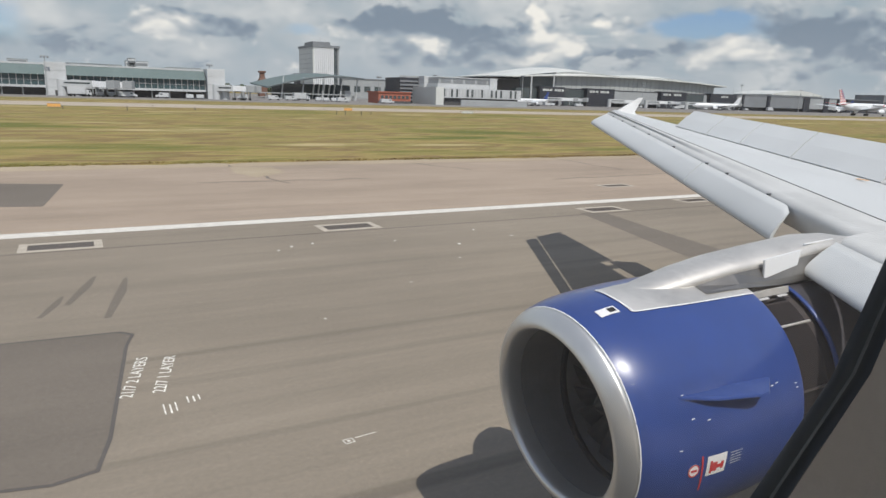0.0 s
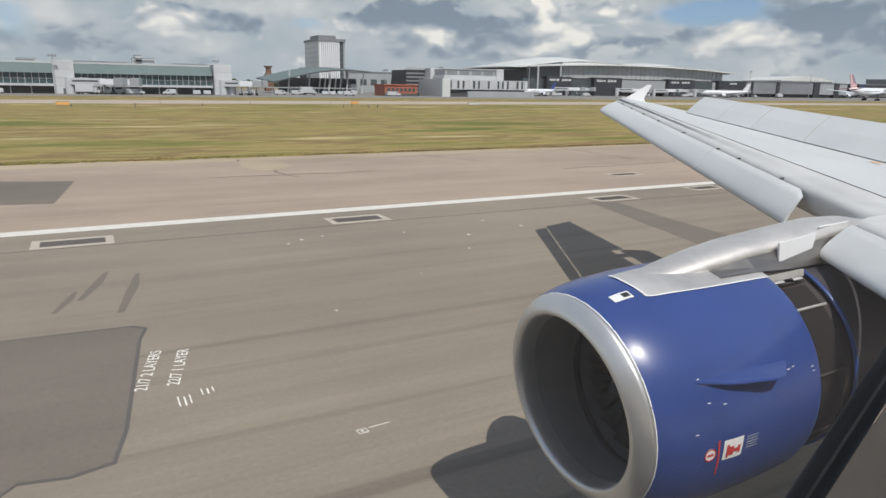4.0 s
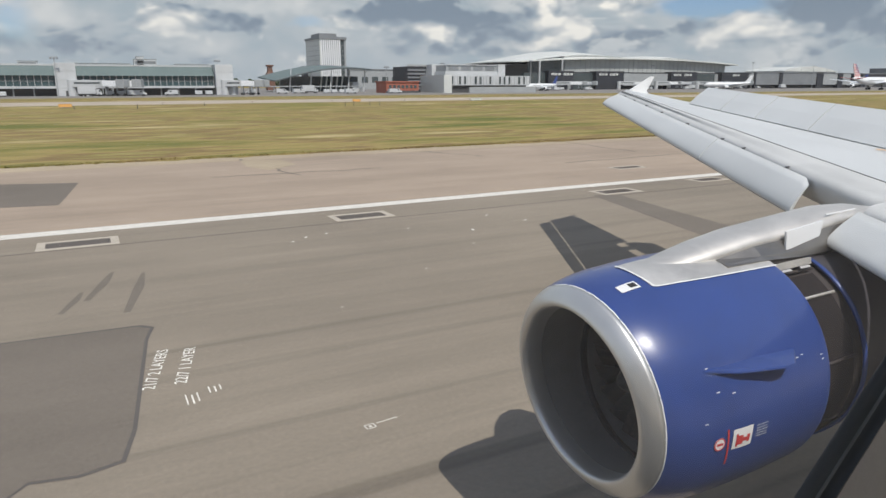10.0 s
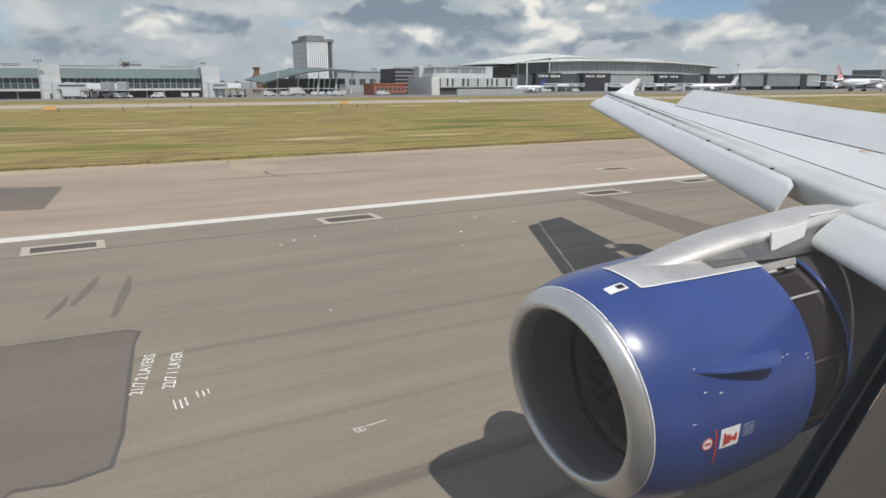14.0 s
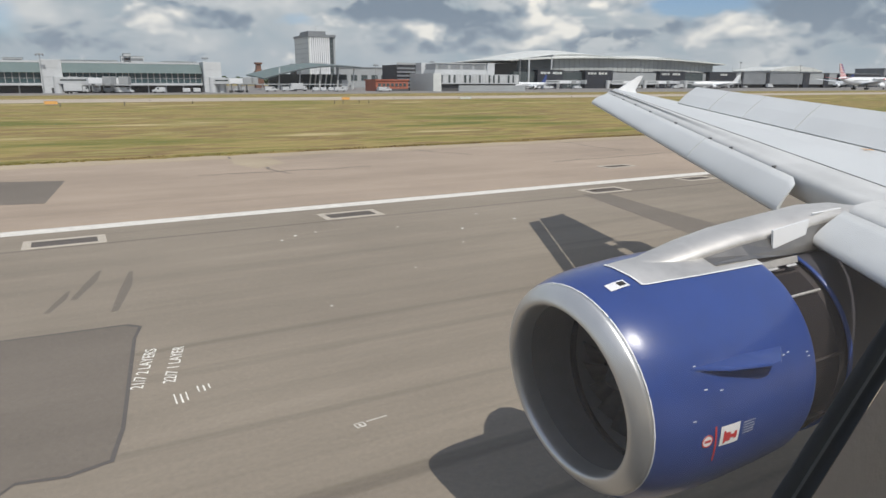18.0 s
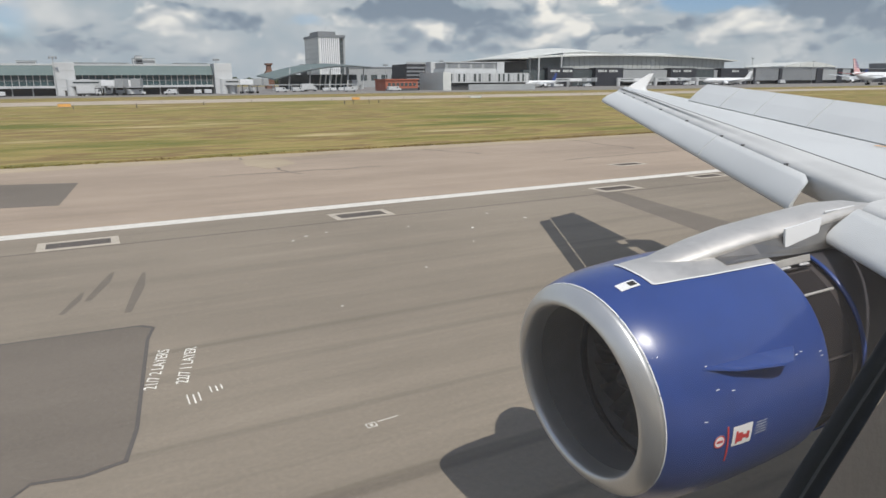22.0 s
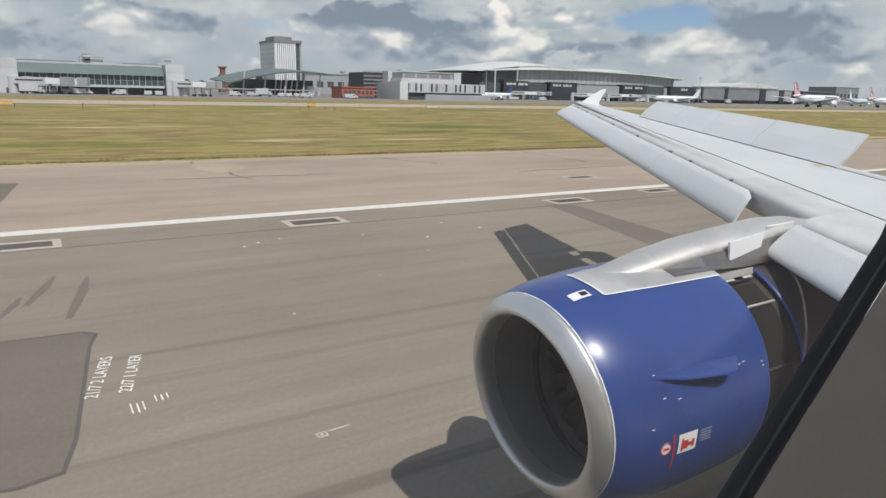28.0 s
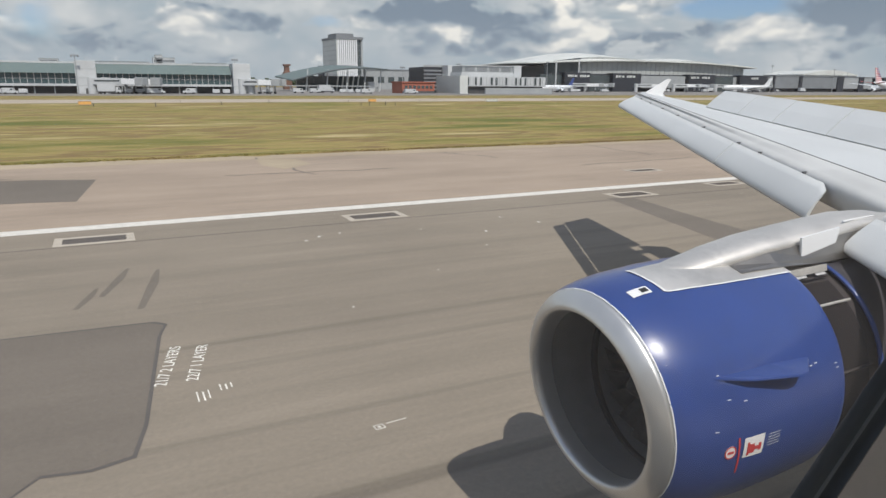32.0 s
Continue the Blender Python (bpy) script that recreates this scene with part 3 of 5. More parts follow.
def clipped(sec):
    """Slat end with its rear corner cut back."""
    x0, z0 = sec[0][0], sec[0][2]
    return [(lerp(x0, x, 0.86), y, lerp(z0, z, 0.86)) for x, y, z in sec]


def front_section(y, outer=False):
    (c, d), (p, q) = slat_te(y, outer), panel_line(y)
    th = lerp(0.46, 0.2, (y - 5) / 10)
    return [(c + 0.10, y, d - 0.26), (c + 0.04, y, d - 0.18), (c + 0.025, y, d - 0.08), (c + 0.03, y, d - 0.02), (c + 0.05, y, d + 0.02), (c + 0.09, y, d + 0.05), (c + 0.15, y, d + 0.07), (c + 0.24, y, d + 0.08), (lerp(c, p, 0.5), y, lerp(d, q, 0.5) + 0.06), (lerp(c, p, 0.75), y, lerp(d, q, 0.75) + 0.035), (p - 0.03, y, q + 0.003), (p, y, q), (p, y, q - 0.02), (p, y, q - th), (c + 0.2, y, d - 0.29)]


def box_section(y):
    (p, q), (h, k), (t, u) = panel_line(y), hinge_line(y), wing_te(y)
    th = lerp(0.46, 0.2, (y - 5) / 10)
    return [(p + 0.012, y, q), (lerp(p, h, 0.5), y, lerp(q, k, 0.5) + 0.035), (h, y, k), (lerp(h, t, 0.5), y, lerp(k, u, 0.5) - 0.01), (t, y, u), (t, y, u - 0.02), (h, y, k - th), (p + 0.012, y, q - th)]


def ys(a, b, n):
    return [lerp(a, b, i / n) for i in range(n + 1)]


def cut_section(y):
    """Wing box that ends at the spoiler hinge."""
    (p, q), (h, k) = panel_line(y), hinge_line(y)
    th = lerp(0.46, 0.2, (y - 5) / 10)
    return [(p + 0.012, y, q), (lerp(p, h, 0.5), y, lerp(q, k, 0.5) + 0.035), (h + 0.03, y, k), (h + 0.03, y, k - th), (p + 0.012, y, q - th)]


def flap_section(y):
    h, k = hinge_line(y)
    s = 1.0 - 0.037 * (y - 5.44)
    return [(h + (0.93 + u) * s, y, k - 0.12 - v) for u, v in ((0, 0.10), (0.03, 0.03), (0.15, 0.0), (0.45, 0.12), (0.95, 0.55), (0.94, 0.58), (0.4, 0.28), (0.1, 0.18))]


wing = part("wing", loft([cut_section(y) for y in ys(0.3, 11.42, 11)]), GREYPAINT, plane, "light grey painted wing skin", True)
for p in wing.data.polygons:
    p.use_smooth = False
part("outer_wing", loft([box_section(y) for y in ys(11.42, 14.75, 4)]), GREYPAINT, wing, "light grey outer wing and aileron")
part("flap", loft([flap_section(y) for y in ys(1.0, 11.35, 6)]), GREYPAINT, wing, "light grey lowered trailing-edge flap", True)
for y in (6.5, 9.2, 10.9):
    h, k = hinge_line(y)
    part("flap_rib", box(h, h + 1.0, y - 0.12, y + 0.12, k - 0.3, k - 0.12), GREYPAINT, wing)
part("leading_edge", loft([front_section(y, True) for y in ys(3.72, 14.75, 14)]), GREYWORN, wing, "worn bare-metal fixed leading edge", True)
part("inner_leading_edge", loft([front_section(y) for y in ys(0.3, 3.70, 4)]), GREYWORN, wing, "worn grey inboard leading edge", True)
SLAT_JOINT = 7.82
part("panel_seam", loft([[(panel_line(y)[0] - 0.004, y, panel_line(y)[1] + 0.006), (panel_line(y)[0] + 0.010, y, panel_line(y)[1] + 0.006), (panel_line(y)[0] + 0.010, y, panel_line(y)[1] - 0.02), (panel_line(y)[0] - 0.004, y, panel_line(y)[1] - 0.02)] for y in ys(0.3, 14.0, 3)]), DARKGAP, wing, "dark sealant seam")
for a, b, cut in ((5.06, SLAT_JOINT - 0.012, True), (SLAT_JOINT + 0.012, 14.55, False), (0.5, 3.72, True)):
    rows = ([clipped(slat_section(a))] if cut else [slat_section(a)]) + [slat_section(y) for y in ys(a + 0.12, b, 6)]
    part("slat", loft(rows), GREYPAINT, wing, "light grey extended leading-edge slat", True)
for y in (13.95, 13.04, 12.0, 10.87, 9.31, 7.72, 6.95, 5.68):
    c, d = slat_te(y)
    part("slat_track", box(c - 0.01, c + 0.07, y - 0.013, y + 0.013, d - 0.06, d + 0.035), RUBBER, wing)
SPOIL = (11.4, 10.1, 8.9, 7.4, 5.44)
for y1, y0 in zip(SPOIL[:-1], SPOIL[1:]):
    rows = []
    for y in (y0 + 0.012, y1 - 0.012):
        h, k = hinge_line(y)
        ch = 0.90 - 0.037 * (y - 5.44)
        a = radians(32)
        ca, sa = math.cos(a), math.sin(a)
        rows.append([(h + ca * s - sa * e, y, k + 0.01 + sa * s + ca * e) for s, e in ((0, 0.012), (ch * 0.5, 0.03), (ch, 0.006), (ch, -0.006), (ch * 0.5, -0.03), (0, -0.02))])
    part("spoiler", loft(rows), GREYPAINT, wing, "light grey raised spoiler panel")
part("spoiler_seam", loft([[(hinge_line(y)[0] + e, y, hinge_line(y)[1] + f) for e, f in ((-0.012, 0.006), (0.012, 0.006), (0.012, -0.02), (-0.012, -0.02))] for y in ys(0.5, 11.4, 3)]), SEALMID, wing)
part("wingtip_fence", extrude_y([(13.55, 4.16), (13.75, 4.24), (14.5, 4.60), (14.62, 4.60), (14.35, 4.20), (14.45, 4.10), (14.3, 3.75), (14.0, 3.72)], 14.74, 14.79), WHITEPAINT, wing, "white wingtip fence")
part("wing_marking", prism([(10.0, 5.52), (10.07, 5.72), (10.13, 5.72), (10.06, 5.52)], 3.47, 3.475), ORANGE, wing)

# pylon: rounded crown, near-upright flanks, foot blended into the cowl
PYL = [(3.86, 2.90, 0.04, 0.10), (3.96, 2.935, 0.10, 0.17), (4.1, 2.958, 0.15, 0.22), (4.28, 2.995, 0.18, 0.255), (4.6, 3.062, 0.205, 0.275), (5.05, 3.13, 0.22, 0.28), (5.6, 3.175, 0.24, 0.28), (6.3, 3.232, 0.235, 0.27), (6.7, 3.22, 0.20, 0.25), (6.95, 3.18, 0.2, 0.25), (7.6, 3.1, 0.2, 0.22)]


def pylon_section(X, top, w, foot):
    low = 2.74
    drop = min(0.105, w * 0.5)
    r = []
    for i in range(13):
        a = math.pi * i / 12
        r.append((X, 4.0 - w * math.cos(a), top - drop * (1 - math.sin(a))))
    k = w - 0.012
    return r + [(X, 4.0 + k, top - drop - 0.035), (X, 4.0 + foot, low), (X, 4.0 - foot, low), (X, 4.0 - k, top - drop - 0.035)]


part("pylon", loft([pylon_section(*q) for q in PYL]), SILVER, plane, "silver-painted engine pylon fairing", True)


def flank_section(X, top, w, foot):
    drop = min(0.105, w * 0.5)
    R = float(np.interp(X, (4.1, 4.4, 4.8, 5.13, 5.3), (1.045, 1.05, 1.045, 1.03, 0.985)))
    yb, zb = 4.0 + R * math.cos(radians(109.3)), axis_z(X) + R * math.sin(radians(109.3))
    yt, zt = 4.0 - w - 0.006, top - drop - 0.012
    return [(X, yt, zt), (X, lerp(yt, yb, 0.75), lerp(zt, zb, 0.7)), (X, yb, zb), (X, yb + 0.05, zb - 0.04), (X, yt + 0.03, zt - 0.05)]


part("pylon_flank", loft([flank_section(*q) for q in PYL if 4.5 < q[0] < 6.4]), BAREFLANK, plane, "dull bare-metal pylon side panel")
# thin white tube paints the highlight along the pylon's aft end
part("pylon_highlight", tube((6.05, 3.80, 3.20), (6.6, 3.86, 3.20), 0.008, n=6), WHITEPAINT, plane)

part("pylon_door", extrude_y([(5.411, 2.948), (5.388, 3.122), (5.893, 3.175), (5.866, 3.034)], 3.715, 3.735), WHITEPAINT, plane, "white pylon access panel")
# cowl fittings
FOOT = ((3.82, 109.0, 84), (3.85, 109.9, 84), (3.93, 110.6, 84), (4.03, 111.2, 84), (4.29, 112.6, 84), (4.61, 113.2, 84), (4.97, 113.3, 84), (5.125, 113.3, 84))
part("pylon_foot", loft([[on_cowl(X, lerp(a, b, k / 9), 0.006) for k in range(10)] for X, a, b in FOOT], closed=False, cap=(False, False)), SILVER, eng, "silver fairing foot on the cowling", True)
part("foot_edge", loft([[on_cowl(X, a + 0.3, 0.009), on_cowl(X, a - 0.35, 0.010)] for X, a, b in FOOT], closed=False, cap=(False, False)), WHITEPAINT, eng, "thin white sealant edge")
part("foot_edge", loft([[on_cowl(3.812 + 0.015 * abs(d - 97) / 12, d, 0.009), on_cowl(3.827 + 0.015 * abs(d - 97) / 12, d, 0.010)] for d in (84, 90, 96, 102, 107, 109.3)], closed=False, cap=(False, False)), WHITEPAINT, eng)
part("reverser_rail", loft([[on_cowl(X, d, h) for d, h in ((114.5, -0.05), (112.5, 0.0), (110.5, -0.03))] for X in (5.12, 5.25, 5.38, 5.5, 5.62)], closed=False, cap=(False, False)), SILVER, eng, "pale reverser guide rail")
for X in (5.17, 5.42):
    part("rail_bracket", cowl_patch(X, X + 0.13, 115.5, 117.0, -0.035, 2), SILVER, eng)
part("hoist_plate", cowl_patch(3.585, 3.745, 102.4, 107.6, 0.006), WHITEPAINT, eng, "pale metal access plate")
part("hoist_recess", cowl_patch(3.67, 3.73, 103.4, 106.4, 0.009), DARKGAP, eng)
part("warning_panel", cowl_patch(3.99, 4.19, 180, 189.5, 0.004), WHITEPAINT, eng, "white warning decal with a red symbol")
part("warning_symbol", joined(cowl_patch(4.03, 4.09, 183.3, 187.6, 0.008), cowl_patch(4.02, 4.04, 182.2, 188.4, 0.008), cowl_patch(4.09, 4.13, 184.6, 186.4, 0.008), cowl_patch(4.13, 4.16, 183.6, 187.2, 0.008)), RED, eng)
part("warning_stripe", loft([[on_cowl(X + 0.02 * (d - 180) / 12, d, 0.005) for X in (3.928, 3.946)] for d in (179, 182, 185, 188, 191, 194, 197)], closed=False, cap=(False, False)), RED, eng, "thin red warning line")
for X, d in ((3.86, 185.0),):
    disc = [on_cowl(X + 0.055 * math.cos(a), d + 3.1 * math.sin(a), 0.005) for a in (2 * math.pi * k / 20 for k in range(20))]
    part("no_entry_sign", (disc, [tuple(range(20))]), WHITEPAINT, eng, "round white no-entry decal")
    ring_o = [[on_cowl(X + r * math.cos(a), d + r * 56 * math.sin(a), 0.007) for a in (2 * math.pi * k / 20 for k in range(20))] for r in (0.044, 0.055)]
    part("no_entry_ring", loft(ring_o, cap=(False, False)), RED, eng)
    part("no_entry_bar", cowl_patch(X - 0.03, X + 0.03, d - 0.6, d + 0.6, 0.008), RED, eng)
for i in range(5):
    part("small_print", cowl_patch(4.23, 4.36 - 0.01 * (i % 2), 181.2 + 1.3 * i, 181.5 + 1.3 * i, 0.004, 2), SEALGREY, eng)
# pale patches paint the glints along the strake root
for X, d, w in ((3.80, 151.4, 0.02), (4.20, 155.6, 0.05), (4.28, 155.2, 0.03)):
    part("strake_glint", cowl_patch(X, X + w, d, d + 0.35, 0.012, 2), WHITEPAINT, eng)
# strake on the inboard side of the cowling
fin_top = [on_cowl(3.78, 152, 0.0), on_cowl(4.3, 152.5, 0.0), on_cowl(4.72, 154, 0.0), on_cowl(4.05, 156, 0.07), on_cowl(4.40, 158, 0.15), on_cowl(4.50, 158, 0.145)]
fin_low = [on_cowl(3.78, 153, 0.0), on_cowl(4.3, 154.5, 0.0), on_cowl(4.72, 155.5, 0.0), on_cowl(4.05, 156.8, 0.07), on_cowl(4.40, 158.8, 0.15), on_cowl(4.50, 158.8, 0.145)]
part("strake", (fin_top + fin_low, [(0, 1, 4, 3), (1, 2, 5, 4), (6, 9, 10, 7), (7, 10, 11, 8), (3, 4, 10, 9), (4, 5, 11, 10), (0, 3, 9, 6), (2, 8, 11, 5)]), BLUE, eng, "blue cowling strake fin")
# unseen outboard fin, added and sized to cast a bump in the engine's shadow
out_a = [on_cowl(X, 18.5, h) for X, h in ((4.18, 0.0), (4.36, 0.24), (4.56, 0.40), (4.78, 0.47), (4.93, 0.42), (5.04, 0.24), (5.09, 0.0))]
out_b = [on_cowl(X, 19.7, h) for X, h in ((4.18, 0.0), (4.36, 0.23), (4.56, 0.39), (4.78, 0.46), (4.93, 0.41), (5.04, 0.23), (5.09, 0.0))]
part("strake", loft([out_a, out_b]), BLUE, eng, "blue cowling strake fin")
# small cowl latches, white so that their glints are in the colour
for X, d in ((4.72, 158), (4.78, 157.4), (5.03, 162), (5.02, 160), (3.73, 174.3), (3.42, 180), (4.0, 164), (3.86, 162)):
    part("latch_glint", cowl_patch(X - 0.016, X + 0.016, d - 0.2, d + 0.2, 0.008, 2), WHITEPAINT, eng)
part("cowl_seam", loft([[on_cowl(X, d, 0.002) for X in (3.432, 3.440)] for d in range(60, 301, 8)], closed=False, cap=(False, False)), WHITEPAINT, eng)

# fuselage skin round the cabin, open where the window is
rows = []
for i in range(49):
    a = radians(-180 + 360 * i / 48)
    rows.append((-1.80 + 1.975 * math.cos(a), 3.95 + 2.07 * math.sin(a)))
for nm, xa, xb in (("fuselage_front", -15.0, -0.75), ("fuselage_rear", 0.75, 20.0)):
    part(nm, loft([[(xa, y, z) for y, z in rows], [(xb, y, z) for y, z in rows]]), WHITEPAINT, plane, "white fuselage skin", True)
arc_up = [q for q in rows if q[1] >= 4.95]
arc_up.sort(key=lambda q: -q[0])
arc_low = [q for q in rows if q[1] <= 4.02]
arc_low.sort(key=lambda q: math.atan2(q[1] - 4.02, q[0] + 1.8) % (2 * math.pi))
for nm, arc in (("fuselage_crown", arc_up), ("fuselage_belly", arc_low)):
    part(nm, loft([[(-0.75, y, z) for y, z in arc], [(0.75, y, z) for y, z in arc]], closed=False, cap=(False, False)), WHITEPAINT, plane, "white fuselage skin", True)
for nm, prof in (("nose", ((-15, 1, 0), (-16.2, 0.93, -0.08), (-17.3, 0.75, -0.25), (-18.1, 0.45, -0.5), (-18.5, 0.08, -0.65))), ("tail_cone", ((20, 1, 0), (22.5, 0.85, 0.25), (25, 0.55, 0.75), (27.5, 0.15, 1.2)))):
    part(nm, loft([[(X, -1.8 + (y + 1.8) * k, 3.95 + off + (z - 3.95) * k) for y, z in rows] for X, k, off in prof]), WHITEPAINT, plane, "white fuselage skin", True)
for gx, gy, r, h in ((9.6, 1.9, 0.56, 3.2), (9.6, -5.4, 0.56, 3.2), (-11.5, -1.8, 0.38, 2.4)):
    gear = part("landing_gear", tube((gx, gy, r), (gx, gy, h), 0.12, 0.16, n=10), SILVER, plane, "grey landing gear leg")
    for d in (-0.46, 0.46):
        part("tyre", tube((gx, gy + d - 0.2, r), (gx, gy + d + 0.2, r), r, n=24), RUBBER, gear, "black tyre on the runway")
    part("axle", tube((gx, gy - 0.6, r), (gx, gy + 0.6, r), 0.07, n=8), SILVER, gear)


def window_ring(off, y):
    """Window opening with a raked lower aft side, widened by off, in the cabin wall."""
    z0, z1, x0 = 4.05 - off, 4.85 + off, -0.50 - off
    def aft(z):
        return 0.25 + 0.95 * (z - 4.24) + 1.38 * off
    pts = [(aft(z0), z0), (aft(4.24), 4.24), (aft(4.34), 4.34), (0.40 + off, 4.45), (0.41 + off, 4.62), (0.36 + off, z1), (0.0, z1), (x0 + 0.08, z1), (x0, z1 - 0.08), (x0, 4.5), (x0, z0 + 0.08), (x0 + 0.08, z0), (0.0, z0)]
    return [(x, y, z) for x, z in pts]


win = part("cabin_window", loft([window_ring(o, y) for o, y in ((0.000, 0.1565), (0.0015, 0.1545), (0.004, 0.1535), (0.0078, 0.1535))], cap=(False, False)), RUBBER, plane, "black rubber window surround", True)
part("window_bead", loft([window_ring(o, y) for o, y in ((0.0074, 0.154), (0.0078, 0.153), (0.0086, 0.1526), (0.0094, 0.153), (0.0098, 0.154))], cap=(False, False)), SEALMID, win, "grey bead", True)
part("window_reveal", loft([window_ring(o, y) for o, y in ((0.0095, 0.1538), (0.0145, 0.1534), (0.0150, 0.1505))], cap=(False, False)), RUBBER, win, "dark window reveal", True)
wall = window_ring(0.0148, 0.1500)
outer = []
for x, y, z in wall:
    cx, cz = -0.085, 4.455
    dx, dz = x - cx, z - cz
    k = min(0.72 / max(abs(dx), 1e-6), 0.62 / max(abs(dz), 1e-6))
    outer.append((cx + dx * k, 0.125, cz + dz * k))
mid = [(lerp(a[0], b[0], 0.25), 0.135, lerp(a[2], b[2], 0.25)) for a, b in zip(wall, outer)]
part("wall_panel", loft([wall, mid, outer], cap=(False, False)), TRIM, win, "beige cabin wall panel", True)
pane = part("window_pane", loft([window_ring(0.0010, 0.156)], cap=(True, False)), pane_material(), win, "faintly scratched acrylic window pane")
pane.visible_shadow = False

# ---- airfield buildings ----
ROOFWHITE = material("roof_white", (0.60, 0.62, 0.60), 0.5, scale=0.05)
GLASSDARK = material("dark_glass", (0.065, 0.08, 0.085), 0.12, 0.0, scale=0.2)
GLASSBLUE = material("tinted_glass", (0.05, 0.085, 0.095), 0.15, 0.0, scale=0.1)
CLADGREY = material("grey_cladding", (0.33, 0.35, 0.36), 0.5, scale=0.1)
CLADMID = material("mid_cladding", (0.20, 0.215, 0.23), 0.5, scale=0.1)
CLADDARK = material("dark_cladding", (0.028, 0.031, 0.040), 0.5, scale=0.1)
CLADPALE = material("pale_grey_panels", (0.40, 0.42, 0.415), 0.5, scale=0.1)
CLADWHITE = material("white_cladding", (0.50, 0.52, 0.535), 0.5, scale=0.1)
GREENGREY = material("greenish_roof", (0.125, 0.17, 0.168), 0.6, scale=0.1)
BRICKRED = material("red_brick", (0.34, 0.11, 0.07), 0.8, scale=0.3)
BROWNBRICK = material("brown_brick", (0.16, 0.085, 0.06), 0.8, scale=0.3)
# dark grey: shade of recesses and openings put into colour; also dark fittings
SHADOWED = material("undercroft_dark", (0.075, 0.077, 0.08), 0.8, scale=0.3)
TREEGREEN = material("tree_foliage", (0.045, 0.065, 0.035), 0.9, var=0.4, scale=0.15)
FUSEWHITE = material("airliner_white", (0.76, 0.78, 0.80), 0.3, scale=0.05, var=0.04)
FUSESILVER = material("airliner_silver", (0.62, 0.66, 0.70), 0.3, scale=0.05, var=0.04)
TYRE = material("tyre_black", (0.02, 0.02, 0.02), 0.8)
TEALWHITE = material("airliner_pale_blue", (0.60, 0.74, 0.78), 0.3, scale=0.05, var=0.04)


def pier(x0, x1, yf):
    """One stretch of a long two-storey glazed pier between stair towers."""
    t = thing("terminal_pier", "long glazed terminal pier with a grey-green sloping roof", "terminal", (0, 0, 0), group="pier stretches")
    part("undercroft_wall", box(x0, x1, yf + 4, yf + 30, 0, 3.0), SHADOWED, t, "recessed ground floor with its shade in the colour")
    part("floor_band", box(x0, x1, yf - 0.6, yf + 30, 3.0, 3.9), CLADWHITE, t, "white floor edge band")
    part("glazing", box(x0 + 0.2, x1 - 0.2, yf + 0.5, yf + 29, 3.9, 8.0), GLASSBLUE, t, "dark window band")
    n = max(4, int((x1 - x0) / 2.4))
    me = mesh_of("mullion", *box(-0.12, 0.12, -0.25, 0.2, 0, 4.1), CLADGREY)
    for i in range(n + 1):
        put("mullion", me, t, pose(lerp(x0 + 0.2, x1 - 0.2, i / n), yf + 0.45, 3.9))
    part("transom", box(x0, x1, yf + 0.2, yf + 0.5, 5.8, 5.95), CLADGREY, t)
    part("roof", loft([[(x, yf - 1.0, 8.0), (x, yf + 4.5, 12.0), (x, yf + 26, 12.3), (x, yf + 30, 8.0)] for x in (x0, x1)]), GREENGREY, t, "grey-green sloping roof")
    part("roof_edge", box(x0, x1, yf + 4.2, yf + 5.0, 11.9, 12.6), CLADWHITE, t, "white roof edge")
    for i in range(int((x1 - x0) / 7)):
        x = x0 + 3.5 + 7 * i
        part("column", tube((x, yf + 1.0, 0), (x, yf + 1.0, 3.0), 0.25, n=8), CLADGREY, t)
    return t


def stair_tower(x, yf, w=7.5, h=12.9):
    t = thing("stair_tower", "white panelled stair tower beside the pier", "tower", (x, yf, 0), group="stair towers")
    part("shaft", box(-w / 2, w / 2, -3, 10, 0, h), CLADWHITE, t, "white cladding", bevel=0.1)
    for z in (3.1, 6.2, 9.6):
        part("panel_joint", box(-w / 2 - 0.03, w / 2 + 0.03, -3.04, 2, z, z + 0.14), CLADGREY, t)
    part("door", box(-0.6, 0.6, -3.05, -2.9, 0, 2.1), SHADOWED, t)
    return t


PIER_Y = 315
for a, b in ((-131, -70), (-62, -8.4), (-1.2, 52.2)):
    pier(a, b, PIER_Y)
for x in (-66, -4.8, 56.2):
    stair_tower(x, PIER_Y)


def plant_room(x, y, z, w, d, h, mat=CLADWHITE):
    t = thing("rooftop_plant", "pale rooftop plant room on the terminal roof", "plant room", (x, y, z), group="rooftop plant")
    part("housing", box(-w / 2, w / 2, -d / 2, d / 2, 0, h), mat, t, bevel=0.05)
    part("louvre", box(-w / 2 + 0.3, w / 2 - 0.3, -d / 2 - 0.05, -d / 2, h * 0.35, h * 0.75), CLADMID, t)
    part("cap", box(-w / 2 - 0.15, w / 2 + 0.15, -d / 2 - 0.15, d / 2 + 0.15, h, h + 0.15), CLADGREY, t)


for x, w, h in ((26, 9, 2.9), (9, 22, 1.0), (24, 3, 4.0), (-45, 8, 2.6), (-100, 6, 2.4), (45, 14, 1.0), (-18, 7, 1.6)):
    plant_room(x, PIER_Y + 14, 12.15, w, 6, h)


